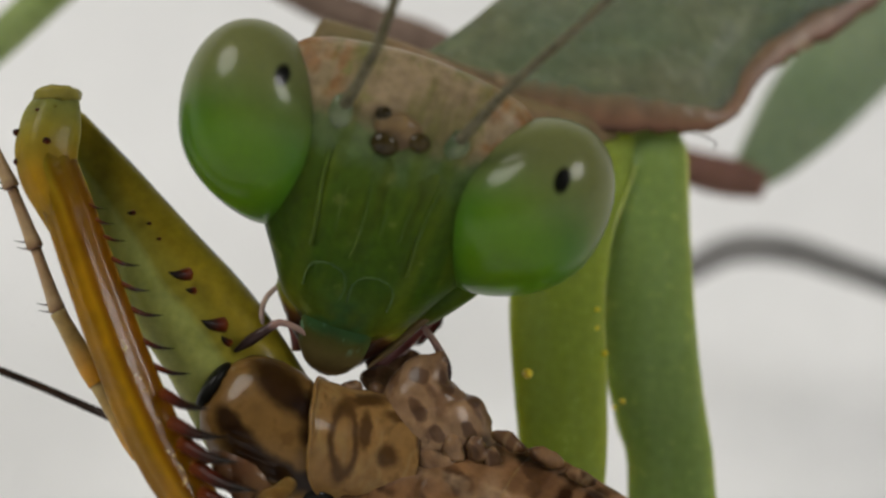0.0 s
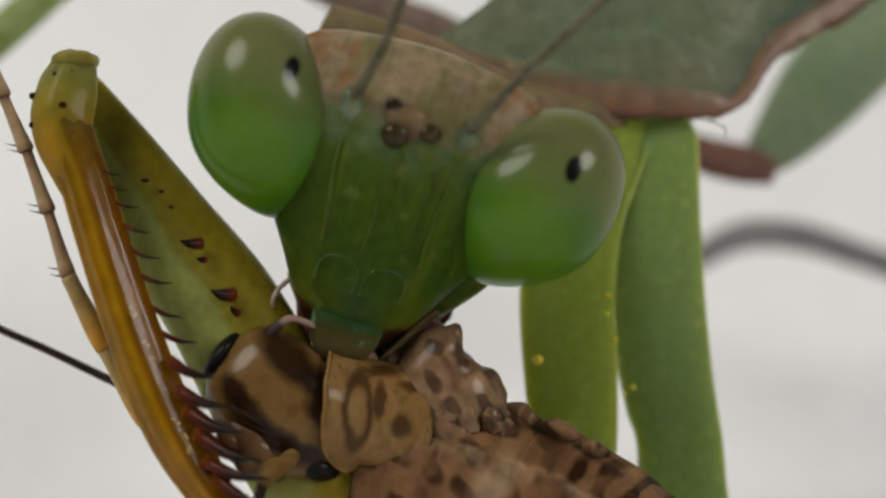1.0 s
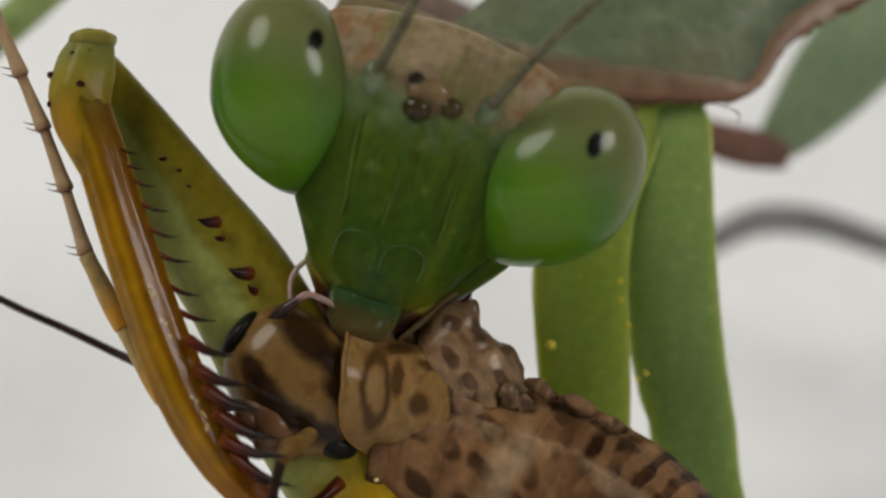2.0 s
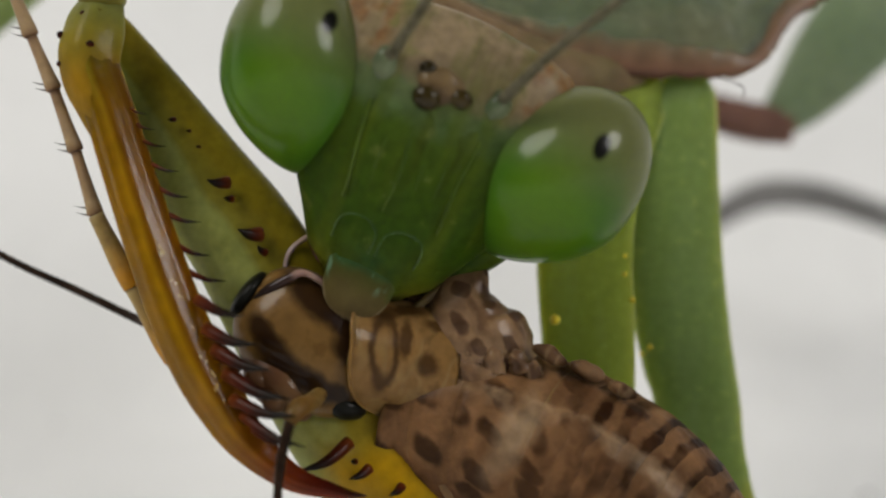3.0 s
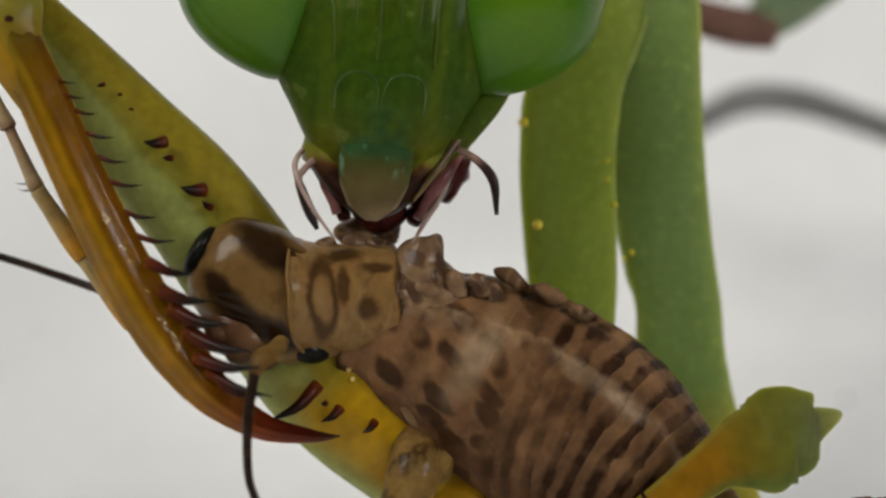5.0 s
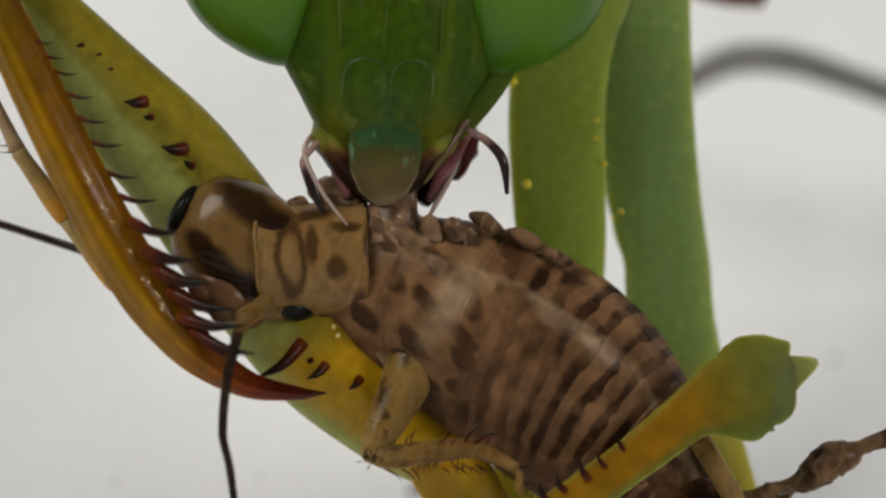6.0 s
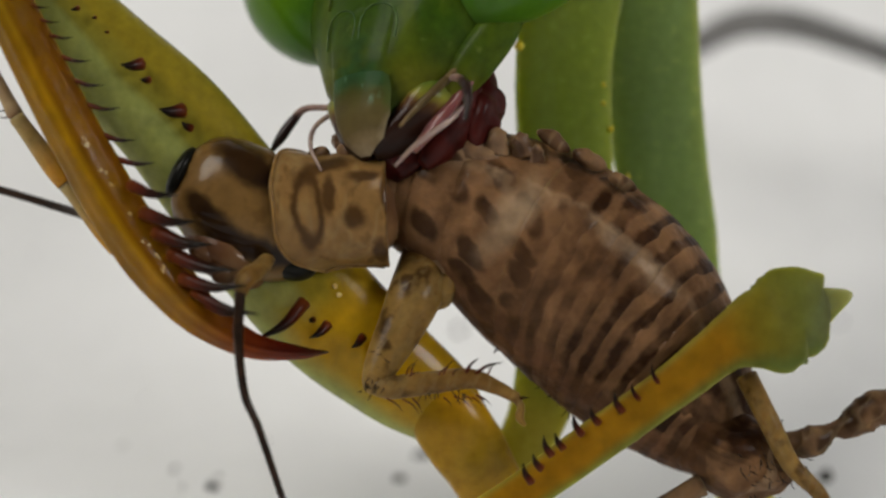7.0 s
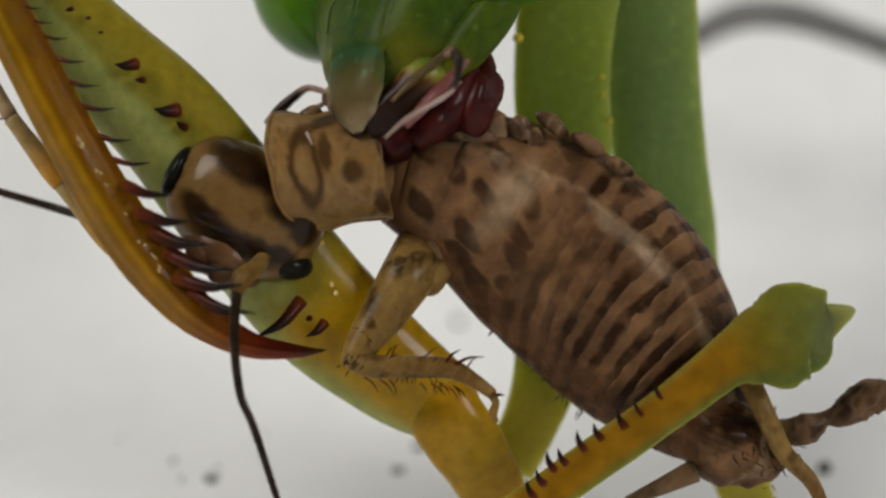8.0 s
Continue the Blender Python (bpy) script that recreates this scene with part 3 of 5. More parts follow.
def spine(base, tip, r, bend=0.1):
    b, t = Vector(base), Vector(tip)
    m = b.lerp(t, 0.5) + Vector((0, -1, 0)) * 0 + (t - b).cross(Vector((0, 1, 0))) * bend
    return tube([(b, r), (m, r * 0.72), (t, r * 0.06)], 7, 8)


def blob(c, radii, turn=0.0, seg=20, rough=0.0, bm=None, box=2.0, rings=None):
    """A rounded lump, turned clockwise about y by degrees; box over 2 squares it off; rough: uneven, mm."""
    bm = bm or bmesh.new()
    uvl = bm.loops.layers.uv.verify()
    rings = rings or max(8, seg * 2 // 3)
    m = Matrix.Rotation(radians(turn), 3, "Y")
    rows = []
    pw = lambda q: math.copysign(abs(q) ** (2 / box), q)
    for i in range(rings + 1):
        la = math.pi * (i / rings - 0.5)
        row = []
        for j in range(seg):
            lo = 2 * math.pi * j / seg
            p = Vector((radii[0] * pw(math.cos(la)) * pw(math.cos(lo)), radii[1] * pw(math.cos(la)) * pw(math.sin(lo)), radii[2] * pw(math.sin(la))))
            q = Vector(c) + m @ p
            if rough:
                q += m @ p.normalized() * (noise.noise(q * (0.6 / rough) ** 0.5 * 1.5) * rough)
            row.append(q)
            if i in (0, rings):
                break
        rows.append([bm.verts.new(q) for q in row])
    for i in range(rings):
        a, b = rows[i], rows[i + 1]
        for j in range(seg):
            k = (j + 1) % seg
            vs = (a[0], b[k], b[j]) if len(a) == 1 else (a[j], a[k], b[0]) if len(b) == 1 else (a[j], a[k], b[k], b[j])
            f = bm.faces.new(vs)
            for lp in f.loops:
                lp[uvl].uv = (i / rings, j / seg)
    return bm


# ---- the white tub: back and floor in one sweep ----
def tub():
    bm = bmesh.new()
    prof = spline([(260, 58), (120, 42), (55, 33), (24, 28.5), (12, 26.8), (4, 24), (-2.5, 18.4), (-5, 15.2), (-6.4, 12), (-7.3, 8.8), (-8.1, 5.6), (-9.2, 2.6), (-12, -1), (-20, -7), (-30, -15), (-35, -20), (-37, -60), (-38, -200), (-38, -330)], 60)
    n = len(prof)
    skin = [[[bm.verts.new((x, p[1] + d + abs(x) ** 2 * -0.0006, p[0] - d)) for x in np.linspace(-320, 320, 33)] for p in prof] for d in (0.0, 2.0)]
    for rows in skin:
        for a, b in zip(rows, rows[1:]):
            for j in range(32):
                bm.faces.new((a[j], a[j + 1], b[j + 1], b[j]))
    for i in range(n - 1):
        for j in (0, 32):
            bm.faces.new((skin[0][i][j], skin[0][i + 1][j], skin[1][i + 1][j], skin[1][i][j]))
    for i in (0, n - 1):
        for j in range(32):
            bm.faces.new((skin[0][i][j], skin[0][i][j + 1], skin[1][i][j + 1], skin[1][i][j]))
    ob = part("backdrop", bm, WHITE)
    return tagged(ob, "white plastic tub wall and floor, lightly soiled", "tub wall", kind="structure")


tub()

# ---- the praying mantis ----
mantis = thing("praying_mantis", (4.49, 4.00, 4.88), "green praying mantis with a leaf-like shield, eating its prey", "mantis")

# head, built upright about the middle of the face
HEAD_AT = Vector((0, 0, 0))
CAPSULE = [(2.12, 0.2, 0.05, 0.1), (2.08, 0.6, 0.15, 0.3), (2.0, 1.1, 0.28, 0.55), (1.8, 2.0, 0.55, 0.9), (1.2, 2.45, 0.9, 1.2), (0.5, 2.45, 1.15, 1.25), (-0.5, 2.3, 1.28, 1.2), (-1.3, 1.93, 1.25, 1.1), (-1.9, 1.54, 1.15, 0.95), (-2.6, 1.12, 1.0, 0.75), (-3.15, 0.80, 0.82, 0.5), (-3.45, 0.55, 0.6, 0.35), (-3.6, 0.28, 0.35, 0.2)]


CAPSULE = [((-0.5 + (z + 0.5) * 1.14 if z < -0.5 else z), w, f, b) for z, w, f, b in CAPSULE]


def head_row(z):
    zs = [c[0] for c in CAPSULE][::-1]
    return [float(np.interp(z, zs, [c[k] for c in CAPSULE][::-1])) for k in (1, 2, 3)]


def head_skull():
    bm = bmesh.new()
    rows = spline(CAPSULE, 40)
    rings = []
    for z, w, f, b in rows:
        ring = []
        for j in range(48):
            a = 2 * math.pi * j / 48
            x, s = math.cos(a), math.sin(a)
            y = s * (b if s > 0 else f)
            if s < 0 and -2.0 < z < 1.0:
                y += 0.045 * math.cos(x * w * 7.5) * (-s) * min(1, (z + 2.0), (1.0 - z) * 2)
            tuck = max(0.0, -2.65 - z)
            ring.append(bm.verts.new((x * w * (1 - 0.42 * tuck), y * (1 - 0.3 * tuck) + 0.45 * tuck, z)))
        rings.append(ring)
    for a, b in zip(rings, rings[1:]):
        for j in range(48):
            bm.faces.new((a[j], a[(j + 1) % 48], b[(j + 1) % 48], b[j]))
    bm.faces.new(rings[0])
    bm.faces.new(rings[-1])
    return bm


def face_plate(z0, z1, wide, lift, ease=6):
    """A raised plate on the face between two heights; wide(s) is its half width, s from top to bottom."""
    bm = bmesh.new()
    rows = []
    for i in range(13):
        s = i / 12
        z, w = z0 + (z1 - z0) * s, wide(s)
        hw, f, _ = head_row(z)
        row = []
        for j in range(17):
            q = j / 8 - 1
            x = w * q
            rim = min(1.0, (1 - abs(q)) * 5, s * ease, (1 - s) * 6)
            y = -f * math.sqrt(max(0.05, 1 - (x / hw) ** 2)) - lift * rim ** 0.6 + 0.06
            row.append(bm.verts.new((x, y, z)))
        rows.append(row)
    for a, b in zip(rows, rows[1:]):
        for j in range(16):
            bm.faces.new((a[j], a[j + 1], b[j + 1], b[j]))
    return bm


def build_head():
    HOME[mantis] = Vector(HOME[mantis])
    head = part("head", head_skull(), FACE, mantis, "triangular green mantis head with a brown crown", at=HEAD_AT)
    for sx, mat in ((-1, EYE[0]), (1, EYE[1])):
        c = (2.47 if sx > 0 else -2.40, -0.15, 0.12)
        egg = blob((0, 0, 0), (1.42 if sx > 0 else 1.36, 1.40, 1.84), 0, 48)
        for v in egg.verts:
            k = 1 - 0.34 * (min(0, v.co.z) / 1.86) ** 2 - 0.06 * max(0, v.co.z) / 1.86
            v.co.x, v.co.y = v.co.x * k, v.co.y * k
            v.co = Matrix.Rotation(radians(sx * 23), 3, "Y") @ v.co
        part("compound_eye", egg, mat, head, "glossy bulging green eye with a black pupil spot", at=(0, 0, 0)).location = Vector(c) * MM
    part("face_plate", face_plate(0.75, -1.5, lambda s: 1.0 + 0.12 * math.sin(s * 3.1) - 0.2 * s, 0.07), PLATE, head, "ridged green face plate")
    for x0, x1, z0, z1, r in ((-0.98, -0.86, 0.45, -1.35, 0.035), (-0.52, -0.46, 0.35, -1.20, 0.022), (-0.12, -0.10, 0.20, -1.30, 0.020), (0.30, 0.26, 0.35, -1.15, 0.022), (0.62, 0.52, 0.10, -1.30, 0.020), (0.98, 0.86, 0.45, -1.35, 0.032)):
        part("face_ridge", tube([((x0 + (x1 - x0) * q + 0.03 * math.sin(q * 5 + x0 * 9), -head_row(z0 + (z1 - z0) * q)[1] * math.sqrt(max(0.05, 1 - ((x0 + (x1 - x0) * q) / head_row(z0 + (z1 - z0) * q)[0]) ** 2)) - 0.012, z0 + (z1 - z0) * q), r * (0.4 + 0.6 * math.sin(0.4 + 2.4 * q))) for q in np.linspace(0, 1, 7)], 24, 8), RIDGE, head, "fine yellow-green ridge of the face")
    part("jaw_rim", tube([((2.00, 0.25, -1.55), 0.03), ((1.66, 0.05, -2.10), 0.07), ((1.34, -0.10, -2.62), 0.08), ((1.04, -0.26, -3.10), 0.07), ((0.72, -0.36, -3.60), 0.03)], 24, 10), RIM, head, "tan rim of the jaw")
    part("clypeus", face_plate(-1.42, -2.8, lambda s: 0.88 - 0.22 * s, 0.08), FACE, head)
    lip = part("labrum", face_plate(-2.55, -4.04, lambda s: float(np.interp(s, (0, 0.3, 0.6, 0.85, 1), (0.58, 0.66, 0.60, 0.42, 0.10))), 0.085, 1.2), LABRUM, head, "teal and tan upper lip", at=(0, -0.78, -3.40))
    jaws = []
    for sx in (-1, 1):
        pad = blob((sx * 0.93, 0.18, -3.0), (0.42, 0.58, 1.02), 0, 28, 0.05)
        for v in pad.verts:
            v.co.x -= sx * (0.72 * max(0, -2.9 - v.co.z) + 0.10 * max(0, v.co.z + 2.8))
            v.co.y -= 0.35 * max(0, -3.2 - v.co.z)
        jaws.append(part("mandible", pad, JAW, head, "biting jaw, yellow-green turning dark brown", at=(sx * 0.93, 0.18, -3.0)))
        # thin raised arcs added to stand in for pale glints on the clypeus
        fold = ((-0.37, -2.15), (-0.36, -1.80), (-0.22, -1.58), (0.05, -1.52), (0.28, -1.62), (0.36, -1.85), (0.33, -2.15))
        part("clypeus_fold", tube([((sx * 0.42 + x, -head_row(z)[1] * math.sqrt(1 - ((sx * 0.42 + x) / head_row(z)[0]) ** 2) - 0.022, z), 0.014) for x, z in fold], 24, 6), FOLD, head)
        k = 1.0 if sx > 0 else 0.45
        part("maxilla", tube([((sx * (0.5 + k), 0.55, -2.4), 0.10 * k), ((sx * (0.4 + k * 0.85), 0.60, -2.95), 0.28 * k), ((sx * (0.3 + k * 0.68), 0.55, -3.5), 0.28 * k), ((sx * (0.25 + k * 0.5), 0.40, -3.95), 0.12)], 16, 10, 1.2, shape=lambda s, a: 1 + 0.3 * noise.noise(Vector((s * 9, 1.6 * math.cos(a), 1.6 * math.sin(a))))), RED, head, "wet dark red lower jaw")
        part("palp", tube([((sx * 1.1, 0.15, -2.55), 0.045), ((sx * 1.42, -0.2, -3.1), 0.05), ((sx * 1.1, -0.55, -3.8), 0.042), ((sx * 0.62, -0.65, -4.4), 0.02)] if sx < 0 else [((1.45, 0.5, -2.7), 0.06), ((1.28, 0.2, -3.3), 0.058), ((0.98, -0.15, -3.9), 0.05), ((0.75, -0.3, -4.35), 0.02)], 18, 8), PALE_PALP, head, "thin pale feeler under the lip")
        part("antenna", tube([((sx * 1.0, -0.75, 1.1), 0.13), ((sx * 1.02 + 0.12, -1.1, 1.5), 0.10), ((sx * 1.15 + 0.45, -1.4, 2.6), 0.085), ((sx * 1.6 + 1.0, -1.4, 4.4), 0.075), ((sx * 2.1 + 1.6, -1.0, 6.5), 0.05)], 60, 8, shape=lambda s, a: 1 + 0.12 * math.sin(s * 190)), ANTENNA, head, "grey-green ringed antenna")
        part("antenna_socket", blob((sx * 1.0, -0.78, 1.00), (0.22, 0.20, 0.34), 8, 18, 0.10), SOCKET, head, "pale blue-green antenna socket")
    part("maxilla", blob((1.22, 0.95, -2.65), (0.55, 0.50, 0.82), -8, 36, 0.17), RED, head, "wet dark red lower jaw")
    for sx, k in ((1, 1.0), (-1, 0.75)):
        part("membrane", tube([((sx * 1.72 * k, 0.25, -2.30), 0.06), ((sx * 1.42 * k, 0.20, -2.80), 0.11), ((sx * 1.10 * k, 0.12, -3.35), 0.14), ((sx * 0.82 * k, 0.02, -3.90), 0.08)], 20, 10, 0.7, shape=lambda s, a: 1 + 0.25 * noise.noise(Vector((s * 8, 1.5 * math.cos(a), 1.5 * math.sin(a))))), MEMBRANE, head, "wet pink membrane of the mouth")
    # dark red lumps, added to give the shadowed inside of the mouth
    part("lower_lip", blob((-0.42, 0.42, -3.30), (0.40, 0.34, 0.46), 12, 28, 0.12), RED, head, "wet dark red lower lip, filling the shaded mouth gap")
    part("lower_lip", blob((0.12, 0.42, -3.70), (0.50, 0.40, 0.48), -10, 28, 0.14), RED, head, "wet dark red lower lip, filling the shaded mouth gap")
    part("palp", tube([((1.45, -0.1, -2.6), 0.06), ((1.8, -0.3, -2.8), 0.075), ((2.1, -0.4, -3.15), 0.09), ((2.2, -0.4, -3.75), 0.035)], 16, 8), PALP, head, "thin jointed feeler beside the mouth")
    part("cheek", tube([((2.35, 0.25, -0.9), 0.20), ((1.98, 0.25, -1.5), 0.34), ((1.55, 0.25, -2.1), 0.36), ((1.25, 0.25, -2.60), 0.27), ((1.05, 0.30, -2.88), 0.12)], 24, 20, 1.2), FACE, head)
    hw, f, _ = head_row(0.95)
    part("ocellar_mound", blob((0.02, -f + 0.10, 0.98), (0.46, 0.22, 0.36), 0, 20, 0.06), CROWN, head, "raised brown knob between the antennae")
    for x, z, r in ((-0.14, 0.80, 0.25), (-0.30, 1.24, 0.15), (0.40, 0.98, 0.20)):
        hw, f, _ = head_row(z)
        part("ocellus", blob((x, -f - 0.02, z), (r, r * 0.7, r * 0.85), 0, 16), OCELLUS, head, "small glassy brown simple eye")
    return head, lip, jaws


head, labrum, mandibles = build_head()
PALP_AT = Vector((-1.25, -0.15, -2.75))
palp = part("palp", tube([(PALP_AT, 0.06), (PALP_AT + Vector((-0.5, -0.1, 0.1)), 0.065), (PALP_AT + Vector((-0.72, -0.15, -0.1)), 0.09), (PALP_AT + Vector((-0.95, -0.18, -0.4)), 0.10), (PALP_AT + Vector((-1.15, -0.2, -0.68)), 0.035)], 18, 8), PALP, head, "thin jointed feeler beside the mouth", at=PALP_AT)

# shield behind the head
def shield():
    rim = [(-0.10, 3.00, 5.85), (0.84, 3.20, 6.56), (1.99, 3.80, 7.47), (4.64, 5.00, 8.80), (7.92, 5.50, 8.93), (9.45, 5.00, 7.86), (8.29, 4.60, 7.01), (7.22, 4.20, 6.35), (6.47, 3.90, 5.67), (6.11, 3.70, 5.07), (5.53, 3.40, 4.71), (4.04, 3.10, 4.76), (2.70, 2.90, 4.86), (1.38, 2.80, 5.15)]
    pts = spline(rim + rim[:1], 84)[:-1]
    mid = Vector(np.mean(pts, axis=0))
    bm = bmesh.new()
    rings = []
    for k in (1.0, 0.85, 0.6, 0.3):
        ring = []
        for p in pts:
            q = mid.lerp(Vector(p), k)
            q.y -= 0.5 * (1 - k * k) - noise.noise(q * 0.8) * 0.12
            ring.append(bm.verts.new(q))
        rings.append(ring)
    n = len(pts)
    for a, b in zip(rings, rings[1:]):
        for j in range(n):
            bm.faces.new((a[j], a[(j + 1) % n], b[(j + 1) % n], b[j]))
    bm.faces.new(rings[-1])
    ob = part("shield", bm, SHIELD, mantis, "thin leaf-like grey-green neck shield")
    ob.modifiers.new("thick", "SOLIDIFY").thickness = 0.00008
    edge = [(rim[i], r) for i, r in ((5, 0.25), (6, 0.26), (7, 0.22), (8, 0.17), (9, 0.15), (10, 0.17), (11, 0.24), (12, 0.28), (13, 0.22), (0, 0.10))]
    part("rim", tube([(p, r * 1.6) for p, r in edge], 90, 16, 0.22, shape=lambda s, a: 1 + 0.10 * math.sin(s * 120 + 3 * math.sin(s * 31))), BROWN, ob, "wavy reddish-brown rim of the shield")


shield()
part("neck", tube([((-2.12, 2.60, 6.11), 0.45), ((-0.59, 2.30, 5.40), 0.62), ((1.03, 2.30, 4.59), 0.66), ((2.47, 2.80, 4.36), 0.5), ((3.63, 3.40, 4.52), 0.35)], 30, 16, 0.7), NECK, mantis, "brown neck between head and shield")


# upper forelegs hanging from the neck
def coxa(ctrl, warts, skin):
    ob = part("coxa", tube(ctrl, 60, 28, 0.38, shape=lambda s, a: 1 + 0.012 * math.sin(s * 300) * (1 if abs(math.cos(a)) > 0.9 else 0)), skin, mantis, "flat green upper foreleg with yellow warts")
    rows = spline([(*p, r) for p, r in ctrl], 40)
    for sx in (-1, 1):
        part("edge", tube([((r[0] + sx * r[3] * 0.985, r[1] - 0.02, r[2]), 0.022) for r in rows[4:38]], 60, 6, shape=lambda s, a: 1 + 0.5 * noise.noise(Vector((s * 60, sx, 0)))), COXA_EDGE, ob, "pale toothed edge")
    for p, r in warts:
        part("wart", blob(p, (r, r, r), 0, 8), YELLOW, ob)


coxa([((3.87, 3.60, 4.43), 0.4), ((3.32, 3.00, 3.52), 0.72), ((2.67, 2.60, 2.39), 0.92), ((2.51, 2.60, 0.98), 0.91), ((2.54, 2.50, -0.31), 0.89), ((2.59, 2.40, -1.80), 0.83), ((2.45, 2.20, -3.22), 0.78), ((2.13, 2.20, -5.06), 0.6), ((1.49, 2.20, -6.58), 0.5)],
     [((1.65, 2.30, 1.62), 0.10), ((1.91, 2.10, -0.32), 0.10), ((3.25, 2.25, 0.89), 0.05), ((3.39, 2.30, 0.06), 0.06), ((3.24, 2.20, 0.54), 0.05)], COXA[0])
coxa([((4.65, 4.40, 4.76), 0.4), ((4.54, 3.60, 4.06), 0.62), ((4.29, 3.10, 2.54), 0.84), ((4.30, 3.10, 0.78), 0.92), ((4.47, 3.10, -0.75), 0.90), ((4.70, 3.10, -1.84), 0.83), ((4.78, 3.00, -2.97), 0.84), ((5.21, 3.00, -4.40), 0.74), ((6.26, 2.80, -7.49), 0.5)],
     [((3.75, 2.60, -0.85), 0.06), ((3.59, 2.60, -0.97), 0.05)], COXA[1])
tagged(part("hair", tube([((5.01, 2.60, 4.33), 0.014), ((5.27, 2.30, 4.21), 0.012), ((5.49, 2.10, 4.05), 0.012), ((5.43, 2.00, 3.87), 0.008)], 14, 5), FEELER, mantis), "", "")

# the grasping leg at the prey's head
LEG_AT = (-4.65, 0.40, 1.51)
femur = part("foreleg_femur", tube([((-7.17, 0.90, 4.59), 0.30), ((-7.01, 0.90, 3.98), 0.52), ((-6.11, 0.90, 2.81), 0.75), ((-5.11, 0.90, 1.55), 0.95), ((-4.05, 0.90, 0.36), 1.05), ((-2.95, 0.90, -1.26), 1.12), ((-1.64, 0.90, -3.11), 1.12), ((-0.45, 0.90, -4.30), 0.98), ((0.35, 1.00, -5.00), 0.82), ((0.75, 1.15, -5.50), 0.60), ((0.95, 1.25, -5.85), 0.40)], 70, 24, 0.55), FEMUR, mantis, "thick green and yellow grasping thigh with dark spines", at=LEG_AT)
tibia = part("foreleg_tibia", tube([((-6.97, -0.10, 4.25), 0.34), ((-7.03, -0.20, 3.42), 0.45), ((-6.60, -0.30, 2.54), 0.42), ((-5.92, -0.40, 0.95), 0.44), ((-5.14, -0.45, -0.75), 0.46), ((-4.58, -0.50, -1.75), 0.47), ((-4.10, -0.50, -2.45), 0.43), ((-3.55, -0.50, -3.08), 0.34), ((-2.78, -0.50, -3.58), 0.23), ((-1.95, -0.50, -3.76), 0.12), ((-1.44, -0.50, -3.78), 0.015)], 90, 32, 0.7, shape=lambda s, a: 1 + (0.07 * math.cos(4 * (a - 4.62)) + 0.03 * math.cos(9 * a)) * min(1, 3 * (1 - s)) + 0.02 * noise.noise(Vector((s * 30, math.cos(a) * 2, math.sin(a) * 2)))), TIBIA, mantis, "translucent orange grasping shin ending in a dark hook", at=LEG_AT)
part("knee_joint", blob((-6.96, 0.10, 4.50), (0.40, 0.46, 0.17), -6, 20, 0.06, None, 2.8), KNEE_CAP, femur, "blocky pale green knee cap")
part("knee_lobe", tube([((-6.98, 0.05, 4.50), 0.36), ((-6.99, 0.00, 4.25), 0.45), ((-7.02, -0.08, 3.90), 0.53), ((-7.05, -0.14, 3.50), 0.54), ((-6.98, -0.18, 3.10), 0.50), ((-6.80, -0.22, 2.70), 0.44), ((-6.62, -0.20, 2.30), 0.36), ((-6.48, -0.15, 2.00), 0.28)], 40, 24, 0.74, shape=lambda s, a: 1 + 0.07 * math.cos(4 * (a - 4.5)) + 0.05 * noise.noise(Vector((s * 6, 1.5 * math.cos(a), 1.5 * math.sin(a))))), KNEE_LOBE, femur, "smooth olive knee of the grasping leg")
for p, r in (((-7.58, -0.10, 3.78), 0.09), ((-7.52, -0.20, 3.26), 0.08), ((-6.98, -0.52, 3.62), 0.07), ((-7.20, -0.35, 4.18), 0.05)):
    part("knee_bump", blob(p, (r, r, r * 0.8), 0, 10, 0.03), SPINE, femur)
for b, t, r in (((-4.44, 0.20, 1.46), (-4.78, -0.10, 1.46), 0.12), ((-4.34, 0.20, 1.17), (-4.47, 0.00, 1.18), 0.07), ((-3.78, 0.20, 0.59), (-4.15, -0.15, 0.64), 0.14), ((-3.66, 0.20, 0.27), (-3.79, 0.00, 0.39), 0.08),
                ((-1.85, 0.10, -2.93), (-2.69, -0.50, -3.48), 0.13), ((-1.46, 0.10, -3.35), (-1.79, -0.20, -3.55), 0.10), ((-0.86, 0.20, -3.63), (-1.07, -0.10, -3.78), 0.09), ((-5.52, 0.30, 2.51), (-5.61, 0.10, 2.48), 0.05), ((-5.22, 0.30, 2.33), (-5.28, 0.20, 2.32), 0.035), ((-5.02, 0.30, 2.06), (-5.08, 0.20, 2.06), 0.03), ((-1.72, 0.10, -3.26), (-1.78, -0.10, -3.24), 0.06)):
    part("spine", spine(b, t, r), SPINE, femur)
